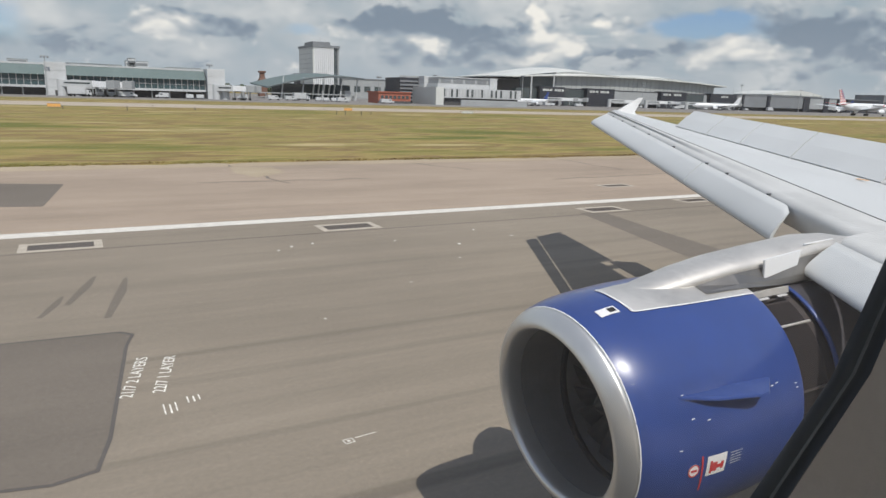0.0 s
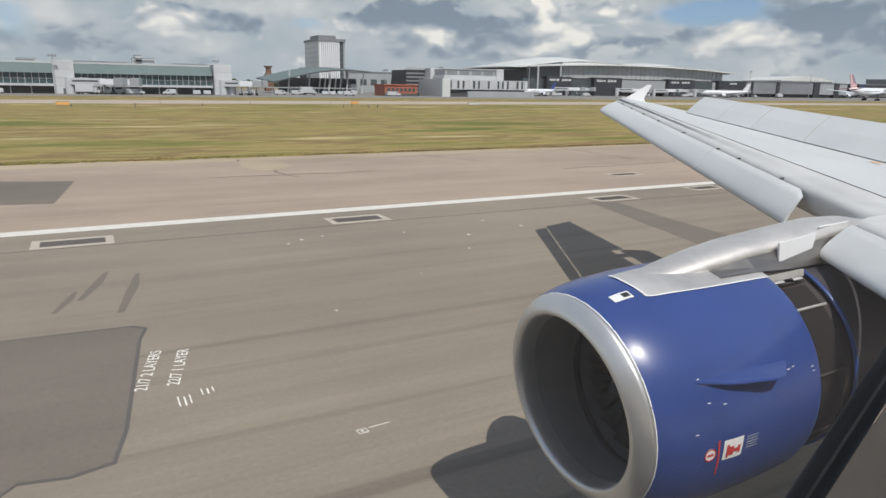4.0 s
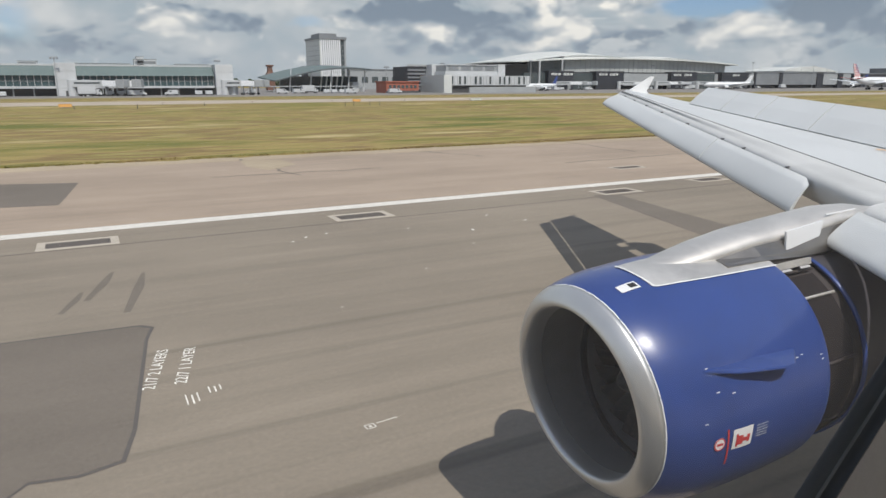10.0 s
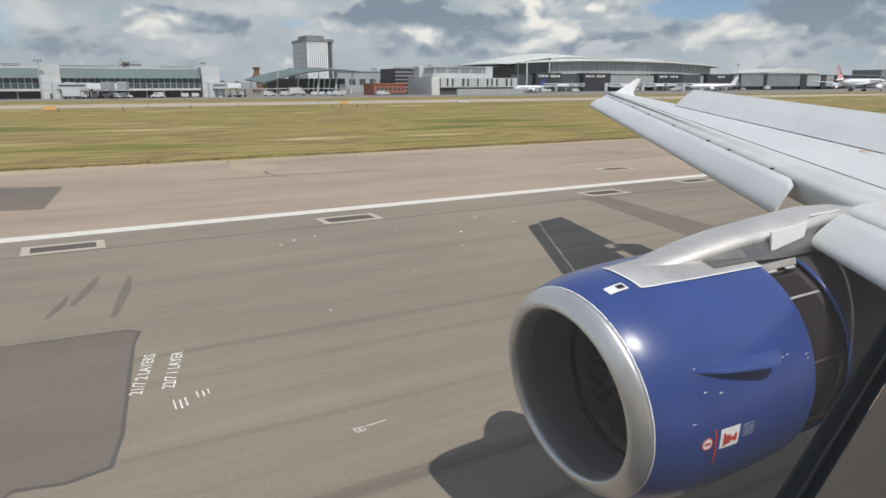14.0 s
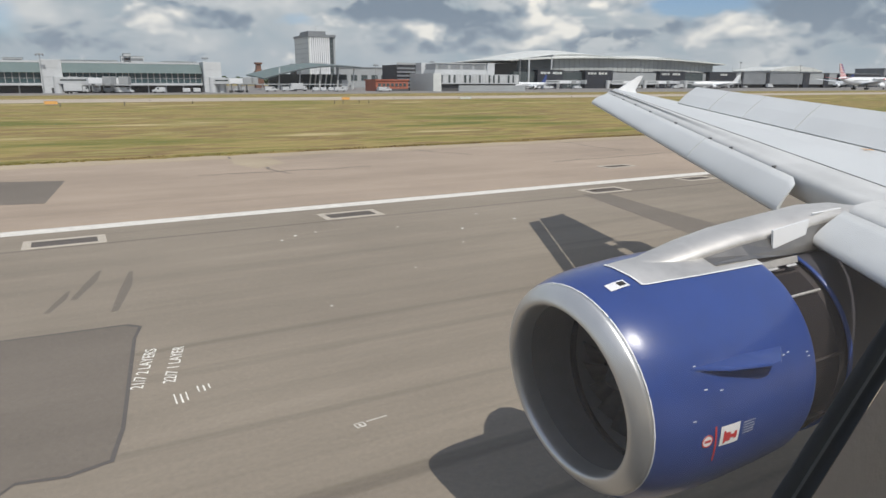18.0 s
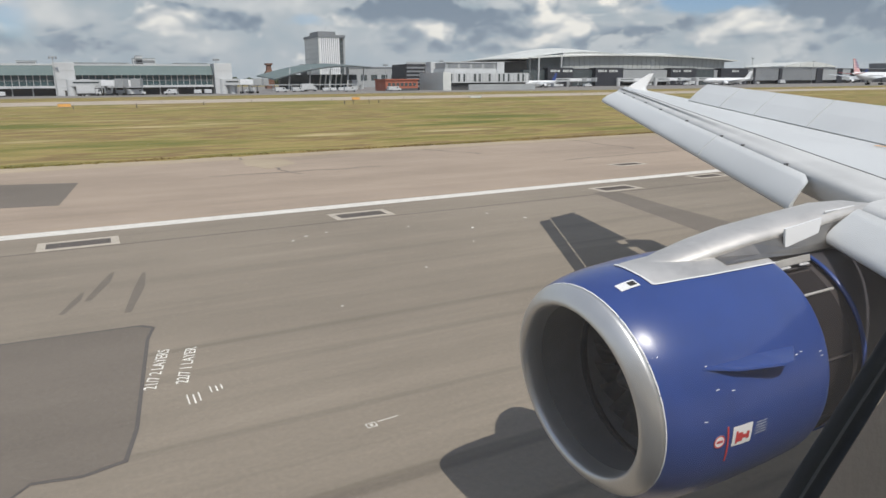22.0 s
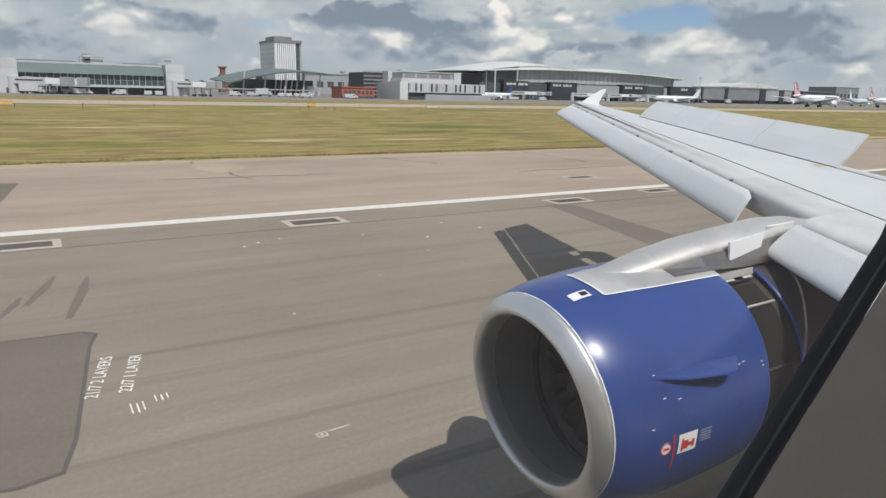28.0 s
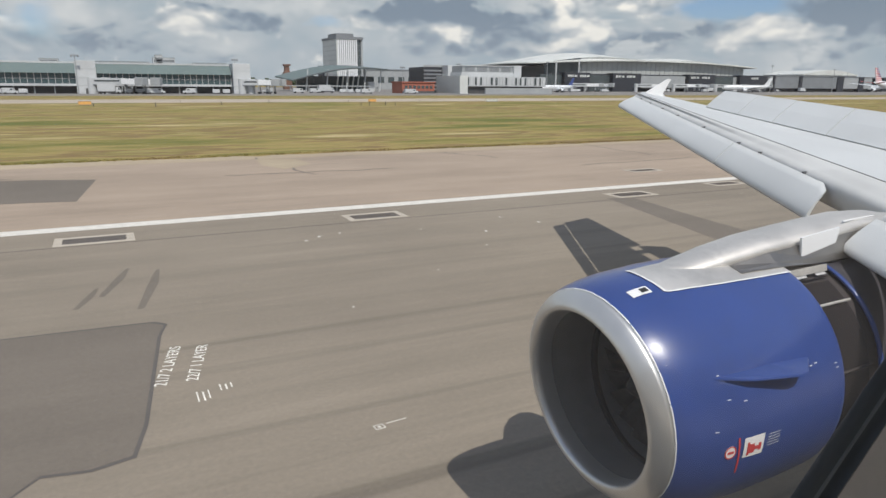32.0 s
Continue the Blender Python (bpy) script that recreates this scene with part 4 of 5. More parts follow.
def jet_bridge(x, y, yaw, length=22, z=3.6):
    """Passenger boarding bridge: rotunda, two telescoping tunnels, cab, wheeled legs."""
    t = thing("jet_bridge", "white ribbed passenger boarding bridge on wheeled legs", "jet bridge", (x, y, 0, 0, 0, yaw), group="jet bridges")
    part("rotunda", tube((0, 0, 0), (0, 0, z + 2.8), 1.6, n=14), CLADWHITE, t)
    part("tunnel", box(0.5, length * 0.55, -1.5, 1.5, z, z + 2.6), CLADWHITE, t, bevel=0.1)
    part("inner_tunnel", box(length * 0.5, length, -1.25, 1.25, z + 0.15, z + 2.4), FUSEWHITE, t, bevel=0.1)
    part("cab", box(length - 0.5, length + 3.2, -1.9, 1.9, z - 0.2, z + 2.9), CLADGREY, t, bevel=0.2)
    part("window_strip", box(1.5, length * 0.5, -1.54, -1.5, z + 1.2, z + 1.8), GLASSDARK, t)
    for sx in (length * 0.55, length * 0.85):
        for sy in (-1.2, 1.2):
            part("leg", tube((sx, sy, 0.4), (sx, sy, z + 0.1), 0.22, n=8), CLADGREY, t)
            part("wheel", tube((sx, sy - 0.2, 0.5), (sx, sy + 0.2, 0.5), 0.5, n=12), TYRE, t)
    part("stair", joined(*[box(length - 1 - 0.3 * k, length - 0.7 - 0.3 * k, -3.0, -1.9, z - 0.26 * k - 0.1, z - 0.26 * k) for k in range(13)]), CLADGREY, t)


for x, yaw, ln in ((-3, -22, 24), (2, -38, 15), (56, -28, 14), (60, -16, 12), (-63, -22, 24), (-60, -38, 15)):
    jet_bridge(x, PIER_Y - 3, yaw, ln)


def office_tower():
    """Office slab with white vertical fins and a set-back plant floor."""
    t = thing("office_tower", "grey office tower with white vertical fins", "tower block", (179.2, 560, 0))
    part("end_wall", box(0, 1.0, 0.3, 40, 0, 41), ROOFWHITE, t, "plain grey end wall")
    part("glazed_body", box(1.0, 22.6, 1.0, 40, 0, 41), GLASSDARK, t, "dark glazed front")
    me = mesh_of("fin", *box(-0.6, 0.6, -0.9, 0.6, 0, 41), FUSEWHITE)
    for i in range(10):
        put("fin", me, t, pose(1.6 + 1.75 * i, 0.8, 0))
    part("corner_wall", box(21.5, 23.0, 0.4, 40, 0, 41), CLADGREY, t)
    part("parapet", box(-0.5, 23.4, -0.6, 41, 41, 43.0), CLADMID, t, "dark parapet")
    part("plant_floor", box(2, 17, 6, 30, 43.0, 46), CLADMID, t)
    part("mast", tube((9, 8, 47), (9, 8, 50), 0.15, n=6), CLADGREY, t)
    for z in range(4, 41, 4):
        part("floor_line", box(0.9, 22.4, 0.9, 1.05, z, z + 0.35), CLADMID, t)
        part("side_joint", box(-0.05, 0.0, 0.5, 39.5, z, z + 0.2), CLADMID, t)


office_tower()


def canopy_hall():
    """Open hall under a shallow curved roof on raking columns."""
    t = thing("canopy_hall", "curved dark roof of an open terminal hall", "terminal", (0, 0, 0))
    Y = 420
    rows = []
    for i in range(17):
        u = i / 16
        x = lerp(104, 166, u)
        z = 6.5 + 8.2 * math.sin(math.pi * min(1, u * 1.05 + 0.02) * 0.62)
        rows.append([(x, Y - 6, z), (x, Y + 40, z + 2.5), (x, Y + 40, z + 1.7), (x, Y - 6, z - 0.8)])
    part("roof", loft(rows), GREENGREY, t, "dark grey-green curved roof")
    part("roof_rim", loft([[(a[0][0], Y - 6.3, a[0][2] + 0.1), (a[0][0], Y - 5.9, a[0][2] + 0.1), (a[0][0], Y - 5.9, a[0][2] - 0.25), (a[0][0], Y - 6.3, a[0][2] - 0.25)] for a in rows]), CLADMID, t)
    part("hall_wall", box(112, 164, Y + 14, Y + 16, 0, 9.5), GLASSDARK, t)
    for x in (114, 127, 140, 152, 162.5):
        part("column", tube((x, Y, 0), (x + 1.5, Y, 13.5), 0.6, 0.35, n=8), CLADWHITE, t)
    for x in (136, 139.5, 143, 146.5, 150):
        part("raking_post", tube((x, Y + 8, 0), (x + 1.5, Y + 8, 9.5), 0.5, n=8), ROOFWHITE, t)
    part("walkway", box(88, 172, Y - 14, Y - 11, 3.0, 3.6), CLADGREY, t, "raised grey walkway")
    for x in range(90, 172, 11):
        part("walkway_post", box(x, x + 0.6, Y - 13, Y - 12, 0, 3.0), CLADGREY, t)
    part("booth", box(156, 160, Y + 2, Y + 8, 0, 6.0), CLADWHITE, t)


canopy_hall()
t = thing("brick_chimney", "red-brown brick stack behind the hall", "chimney", (136.6, 560, 0))
part("stack_base", box(-3.2, 3.2, -3.2, 3.2, 0, 12.5), BROWNBRICK, t)
part("stack", loft([[(s * a, s * b, z) for a, b in ((-1, -1), (1, -1), (1, 1), (-1, 1))] for z, s in ((12.5, 3.0), (14.5, 1.9), (18.2, 1.7))]), BROWNBRICK, t)
part("stack_cap", loft([[(s * a, s * b, z) for a, b in ((-1, -1), (1, -1), (1, 1), (-1, 1))] for z, s in ((18.2, 1.7), (18.6, 2.6), (19.8, 2.7))]), BROWNBRICK, t)
t = thing("water_tank", "dark tank block behind the hall", "tank", (178, 600, 0))
part("tank_body", box(-3, 3, -3, 3, 0, 19.4), CLADDARK, t)
part("tank_lid", box(-3.3, 3.3, -3.3, 3.3, 19.4, 20.2), CLADMID, t)


def fire_house():
    t = thing("brick_building", "low red brick building with a flat roof", "building", (0, 0, 0))
    part("wall", box(140.4, 159, 330, 344, 0, 5.4), BRICKRED, t, "red brick wall")
    part("roof", box(140, 159.4, 329.5, 344.5, 5.4, 6.0), BRICKRED, t)
    for i in range(7):
        part("window", box(141.8 + 2.4 * i, 143.4 + 2.4 * i, 329.85, 330.0, 2.4, 4.0), GLASSDARK, t)
    part("skirt", box(140.2, 159.2, 329.8, 330.0, 0, 1.2), SHADOWED, t)


fire_house()


def louvre_block():
    t = thing("louvred_building", "dark louvred plant building with white stair core", "building", (0, 0, 0))
    part("body", box(160, 175, 346, 366, 0, 14.0), CLADDARK, t, "dark cladding")
    for k in range(6):
        part("louvre", box(160, 172, 345.6, 346.0, 1.6 + 2.0 * k, 2.5 + 2.0 * k), CLADMID, t)
    part("parapet_rail", box(160, 172, 345.8, 346.1, 14.0, 15.0), CLADGREY, t)
    part("stair_core", box(171.5, 179.6, 339, 347, 0, 15.0), CLADWHITE, t, "white stair core")


louvre_block()


def cargo_block():
    """White two-tier building with dark slit windows."""
    t = thing("white_terminal_block", "white ribbed building with narrow dark slit windows", "building", (0, 0, 0))
    part("lower_wall", box(172, 223, 320, 350, 3.8, 8.8), CLADWHITE, t, "white lower wall")
    part("ground_recess", box(173, 222, 321.5, 349, 0, 3.8), SHADOWED, t, "recessed ground floor with its shade in the colour")
    part("corner_block", box(167.9, 172.6, 318, 346, 0, 9.2), ROOFWHITE, t, "white corner block")
    part("upper_wall", box(173, 208, 326, 350, 8.8, 11.2), CLADWHITE, t)
    part("plant_screen", box(174, 206, 327, 349, 11.2, 14.4), CLADGREY, t, "grey rooftop plant screen")
    part("upper_end", box(205.8, 210.5, 325.6, 350, 8.8, 15.0), CLADWHITE, t)
    part("upper_rail", box(173, 206, 326.4, 326.7, 14.4, 14.8), CLADWHITE, t)
    me = mesh_of("slit_window", *box(-0.62, 0.62, -0.08, 0.05, 0, 4.0), GLASSDARK)
    for x in (173.8, 178.6, 181.6, 188.2, 191.2, 197.4, 203.6, 206.6, 209.7, 216.2, 219.4):
        put("slit_window", me, t, pose(x, 319.95, 4.4))
    for i in range(26):
        part("rib", box(173 + 2 * i, 173.15 + 2 * i, 319.85, 320.0, 3.8, 8.8), CLADGREY, t)
    for i in range(4):
        part("screen_bay", box(175.5 + 7.6 * i, 181.4 + 7.6 * i, 326.85, 327.0, 11.6, 13.8), CLADMID, t)
    part("barrier_wall", box(180, 222, 312, 313, 0, 3.0), CLADGREY, t, "low grey screen wall")


cargo_block()


def wave_terminal():
    """Large terminal with a white wave roof, grey glazing and dark boarding blocks."""
    t = thing("terminal_building", "large terminal with a white wave-shaped roof and dark boarding blocks", "terminal", (0, 0, 0))
    Y, X0, X1 = 450, 302, 545
    def zr(u, v):
        """Roof height along the front (u) and back (v)."""
        bulge = math.exp(-((u - 0.25) / 0.19) ** 2) + 0.6 * math.exp(-((u - 0.72) / 0.14) ** 2)
        return 21.3 + 3.6 * math.sin(math.pi * u) ** 0.8 + (6.8 * bulge + 1.6 * math.sin(math.pi * u)) * math.sin(math.pi * min(1.0, v * 1.3 + 0.02)) ** 0.8 * (0.25 if v < 0.01 else 1.0)
    nu, nv = 60, 10
    V, F = [], []
    for s in (0.0, -1.1):
        for i in range(nu + 1):
            for j in range(nv + 1):
                u, v = i / nu, j / nv
                V.append((lerp(X0, X1, u), Y - 5 + 141 * v, zr(u, v) + s * (0.25 + 0.75 * min(1, v * 6))))
    n = (nu + 1) * (nv + 1)
    for i in range(nu):
        for j in range(nv):
            a = i * (nv + 1) + j
            F.append((a, a + 1, a + nv + 2, a + nv + 1))
            F.append((n + a, n + a + nv + 1, n + a + nv + 2, n + a + 1))
    for i in range(nu):
        for j in (0, nv):
            a, b = i * (nv + 1) + j, (i + 1) * (nv + 1) + j
            F.append((a, b, n + b, n + a))
    for j in range(nv):
        for i in (0, nu):
            a, b = i * (nv + 1) + j, i * (nv + 1) + j + 1
            F.append((a, b, n + b, n + a))
    part("roof", (V, F), ROOFWHITE, t, "white wave-shaped roof", True)
    rim = [(lerp(X0, X1, i / nu), Y - 5.3, zr(i / nu, 0)) for i in range(nu + 1)]
    part("roof_rim", loft([[(x, y, z + 0.5), (x, y + 0.6, z + 0.5), (x, y + 0.6, z - 0.5), (x, y, z - 0.5)] for x, y, z in rim]), ROOFWHITE, t, "bright white roof edge")
    def wall(u0, u1, z0, yoff, mat, name, nn=10, label=""):
        rows = []
        for i in range(nn + 1):
            u = lerp(u0, u1, i / nn)
            x = lerp(X0, X1, u)
            top = zr(u, 0.1) - 0.9
            rows.append([(x, Y + yoff, z0), (x, Y + yoff, top), (x, Y + yoff + 2, top), (x, Y + yoff + 2, z0)])
        part(name, loft(rows), mat, t, label)
    wall(0.045, 0.185, 13.0, 0.0, GLASSDARK, "end_glazing", 6, "dark glazed end wall")
    wall(0.185, 0.955, 13.0, 0.0, CLADPALE, "upper_wall", 24, "grey louvred upper wall")
    part("ledge", box(X0 + 10, X1 + 24, Y - 2, Y + 1, 13.2, 14.0), CLADDARK, t, "dark ledge")
    # inner boxes coloured dark for the shade beneath the roof
    part("end_shade", box(X0 + 14, X0 + 62, Y + 2, Y + 120, 0, 20), SHADOWED, t)
    part("core", box(X0 + 62, X1 - 20, Y + 2, Y + 120, 0, 21), SHADOWED, t)
    for xa, xb, mat in ((306, 326, GLASSDARK), (326.3, 351, CLADDARK), (351.3, 374, GLASSDARK), (374.3, 404, CLADDARK), (404.3, 458, CLADGREY), (458.3, 490, CLADDARK), (490.3, 517, GLASSDARK), (521.5, 558, CLADDARK), (517.2, 521.3, CLADGREY)):
        dark = mat is CLADDARK
        part("boarding_block", box(xa, xb, Y - (8 if dark else 4), Y + 1, 3.0 if mat is CLADGREY else 0, 14.6 if dark else 13.0), mat, t, "dark boarding block" if dark else "")
    for x in (329, 341, 377, 388.5, 461, 474, 536):
        for k, w in enumerate((1.1, 1.0, 1.1, 1.1)):
            part("sign_bar", box(x + 1.5 * k, x + 1.5 * k + w, Y - 8.12, Y - 8.02, 11.2, 12.9), ROOFWHITE, t, "white sign bar")
        part("sign_mark", box(x + 6.6, x + 9.0, Y - 8.12, Y - 8.02, 11.3, 12.8), ROOFWHITE, t)
    for i in range(36):
        x = lerp(X0 + 46, X1 - 14, i / 35)
        part("mullion", box(x - 0.15, x + 0.15, Y - 0.3, Y, 14.0, zr((x - X0) / (X1 - X0), 0.1) - 1.0), CLADGREY, t)
    for x in (X0 + 18, X0 + 40):
        part("column", tube((x, Y - 4.5, 0), (x, Y - 4.5, zr((x - X0) / (X1 - X0), 0.05) - 0.8), 0.7, n=10), CLADWHITE, t)


wave_terminal()


def satellite(x0, x1, Y):
    t = thing("terminal_wing", "low panelled terminal wing in alternating greys", "terminal", (0, 0, 0))
    x, k = x0, 0
    mats = (CLADGREY, CLADDARK, CLADMID, CLADDARK, CLADMID, CLADDARK, CLADGREY, CLADDARK, CLADGREY)
    ws = (22, 2.5, 35, 4.5, 54, 10, 25, 8, 15)
    for m, w in zip(mats, ws):
        part("wall_panel", box(x, x + w, Y - (1 if m is CLADDARK else 0), Y + 24, 3.4 if m is not CLADDARK else 0, 14.5 if m is not CLADDARK else 15.3), m, t)
        x += w
    # undercroft shade is in this dark colour
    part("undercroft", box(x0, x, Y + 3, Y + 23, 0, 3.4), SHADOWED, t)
    part("roof", box(x0, x, Y - 0.4, Y + 24.4, 14.5, 15.0), CLADMID, t)
    for i in range(8):
        part("roof_post", tube((x0 + 12 + 21 * i, Y + 3, 15), (x0 + 12 + 21 * i, Y + 3, 21 - (i % 3)), 0.12, n=5), CLADGREY, t)


satellite(555.8, 732, 452)


# ---- aircraft on the field ----
def jetliner(name, label, at, length, body, tail_mat, stripes=False, titled=False, group="", engine_mat=None):
    """Twin-engine airliner, nose along its own +x, built from its parts."""
    t = thing(name, label, "airliner", at, group=group)
    L, r = length, length * 0.048
    zc = r * 1.95
    prof = ((0.0, 0.02, -0.25), (0.012, 0.32, -0.2), (0.035, 0.62, -0.1), (0.07, 0.88, 0), (0.12, 1, 0), (0.66, 1, 0), (0.78, 0.86, 0.12), (0.88, 0.58, 0.38), (0.96, 0.28, 0.62), (1.0, 0.10, 0.72))
    part("fuselage", loft([[(L * (0.5 - u), r * k * math.cos(2 * math.pi * i / 20), zc + r * off + r * k * math.sin(2 * math.pi * i / 20)) for i in range(20)] for u, k, off in prof]), body, t, "", True)
    part("cockpit_window", box(L * 0.462, L * 0.478, -r * 0.45, r * 0.45, zc + r * 0.18, zc + r * 0.42), GLASSDARK, t)
    for s in (-1, 1):
        part("wing", ([(L * 0.10, s * r * 0.8, zc - r * 0.5), (-L * 0.12, s * r * 0.8, zc - r * 0.5), (-L * 0.23, s * L * 0.45, zc + r * 0.55), (-L * 0.19, s * L * 0.45, zc + r * 0.6), (L * 0.10, s * r * 0.8, zc - r * 0.85), (-L * 0.12, s * r * 0.8, zc - r * 0.65)], [(0, 1, 2, 3), (4, 3, 2, 5), (0, 3, 4), (1, 5, 2), (0, 4, 5, 1)]), FUSESILVER, t)
        ex, ey, ez, er = L * 0.075, s * L * 0.155, zc - r * 0.95, r * 0.6
        part("engine", loft([[(ex + dx, ey + er * k * math.cos(a), ez + er * k * math.sin(a)) for a in (2 * math.pi * i / 16 for i in range(16))] for dx, k in ((L * 0.045, 0.86), (L * 0.04, 1.0), (0, 1.0), (-L * 0.03, 0.75), (-L * 0.045, 0.45))]), engine_mat or body, t, "", True)
        # solid dark plug: the inlet's inner shade is in its colour
        part("engine_inlet", tube((ex + L * 0.0452, ey, ez), (ex + L * 0.03, ey, ez), er * 0.8, n=16), SHADOWED, t)
        part("engine_pylon", box(ex - L * 0.05, ex + L * 0.02, ey - 0.2, ey + 0.2, ez + er * 0.8, ez + er * 1.7), FUSESILVER, t)
        part("tailplane", ([(-L * 0.41, s * r * 0.3, zc + r * 0.6), (-L * 0.475, s * r * 0.3, zc + r * 0.6), (-L * 0.505, s * L * 0.16, zc + r * 0.95), (-L * 0.48, s * L * 0.16, zc + r * 0.95), (-L * 0.41, s * r * 0.3, zc + r * 0.45), (-L * 0.475, s * r * 0.3, zc + r * 0.5)], [(0, 1, 2, 3), (4, 3, 2, 5), (0, 3, 4), (1, 5, 2), (0, 4, 5, 1)]), tail_mat if stripes else FUSESILVER, t)
        gx, gy = -L * 0.06, s * L * 0.075
        part("main_gear", joined(tube((gx, gy, r * 0.3), (gx, gy, zc - r * 0.6), 0.28, n=8), *[tube((gx + d, gy - 0.55, r * 0.25), (gx + d, gy + 0.55, r * 0.25), r * 0.25, n=12) for d in (-1.6, 0, 1.6)]), TYRE, t)
    part("nose_gear", joined(tube((L * 0.42, 0, r * 0.2), (L * 0.42, 0, zc - r * 0.7), 0.16, n=8), tube((L * 0.42, -0.4, r * 0.18), (L * 0.42, 0.4, r * 0.18), r * 0.18, n=12)), TYRE, t)
    z0, z1 = zc + r * 0.75, zc + r * 0.8 + L * 0.155
    def fin(k0, k1, y):
        """A slice of the fin between two heights, from 0 to 1."""
        p = []
        for k, order in ((k0, (0, 1)), (k1, (1, 0))):
            le, te = lerp(-L * 0.345, -L * 0.475, k), lerp(-L * 0.465, -L * 0.52, k)
            p += [((le, te)[o], lerp(z0, z1, k)) for o in order]
        return extrude_y(p, -y, y)
    part("fin", fin(0, 1, 0.22), FUSEWHITE if stripes else tail_mat, t, "" if stripes else "coloured tail fin")
    if stripes:
        n = 9
        for i in range(n):
            a, b = i / n + 0.02, i / n + 0.068
            part("tail_stripe", fin(a, b, 0.26), RED, t, "red tail stripe")
            if i > 2:
                le = lerp(-L * 0.345, -L * 0.475, a)
                te = lerp(le, lerp(-L * 0.465, -L * 0.52, a), 0.5)
                da = -L * 0.13 * 0.048
                part("tail_stripe", extrude_y([(le, lerp(z0, z1, a + 0.03)), (te, lerp(z0, z1, a + 0.03)), (te + da, lerp(z0, z1, b + 0.03)), (le + da, lerp(z0, z1, b + 0.03))], -0.30, 0.30), NAVY, t, "navy tail stripe")
    for s in (-1, 1):
        for i in range(2):
            part("window_row", box(lerp(L * 0.36, -L * 0.33, i * 0.5), lerp(L * 0.36, -L * 0.33, i * 0.5 + 0.42), s * (r + 0.01) - 0.03, s * (r + 0.01) + 0.03, zc + r * 0.12, zc + r * 0.22), CLADMID, t)
        if titled:
            x = L * 0.30
            for k, w in enumerate((1.6, 2.2, 1.0, 1.2, 0.6, 1.1, 1.2, 1.1)):
                part("title_bar", box(x - w, x, s * (r + 0.03) - 0.04, s * (r + 0.03) + 0.04, zc + r * 0.32, zc + r * (0.80 if k == 7 else 0.62)), CLADMID, t, "grey title lettering as plain bars")
                x -= w + 0.45
            part("emblem", extrude_y([(L * 0.335, zc + r * 0.75), (L * 0.322, zc + r * 0.75), (L * 0.312, zc + r * 0.3), (L * 0.325, zc + r * 0.35)], s * (r * 0.93) - 0.2, s * (r * 0.93) + 0.2), RED, t)
    return t


jetliner("parked_jetliner", "white wide-body airliner with a red, white and navy striped tail", (520, 300, 0), 64, FUSEWHITE, RED, True, True, "striped-tail airliners")
jetliner("parked_jetliner", "white wide-body airliner with a red, white and navy striped tail", (690, 332, 0), 64, FUSEWHITE, RED, True, True, "striped-tail airliners")
jetliner("parked_jetliner", "pale airliner with a dark tail parked at the terminal", (284, 392, 0, 0, 0, 196), 34, FUSEWHITE, NAVY, group="parked airliners")
jetliner("parked_jetliner", "white airliner parked nose-in at the terminal", (486, 405, 0, 0, 0, 150), 40, FUSEWHITE, FUSEWHITE, group="parked airliners")
jetliner("parked_jetliner", "white airliner with a dark red tail at the pier", (-52, 288, 0, 0, 0, 60), 42, FUSEWHITE, material("maroon_paint", (0.12, 0.03, 0.05), 0.4), group="parked airliners")
jetliner("parked_jetliner", "pale blue wide-body airliner with a red mark on its tail", (830, 430, 0, 0, 0, 10), 60, TEALWHITE, FUSEWHITE, group="parked airliners")
jetliner("parked_jetliner", "white airliner parked far along the apron", (760, 470, 0, 0, 0, 170), 50, FUSEWHITE, NAVY, group="parked airliners")


# ---- ground vehicles ----
def van(x, y, yaw, length=6.0, body=CLADWHITE, h=2.3):
    t = thing("service_van", "white airport service van on the apron", "van", (x, y, 0, 0, 0, yaw), group="apron vehicles")
    w = 1.1
    part("body", loft([[(length * 0.5 - u, s * w, z) for s, z in ((-1, 0.5), (1, 0.5), (1, zt), (-1, zt))] for u, zt in ((0, 1.2), (0.9, 1.4), (1.6, h), (length, h))]), body, t, bevel=0.08)
    part("windscreen", ([(length * 0.5 - 0.92, -0.95, 1.45), (length * 0.5 - 0.92, 0.95, 1.45), (length * 0.5 - 1.5, 0.95, h - 0.1), (length * 0.5 - 1.5, -0.95, h - 0.1)], [(0, 1, 2, 3)]), GLASSDARK, t)
    part("side_window", box(length * 0.5 - 2.6, length * 0.5 - 1.7, -1.13, 1.13, 1.5, h - 0.3), GLASSDARK, t)
    for dx in (length * 0.32, -length * 0.32):
        for s in (-1, 1):
            part("wheel", tube((dx, s * 0.85, 0.38), (dx, s * 1.12, 0.38), 0.38, n=12), TYRE, t)
    return t


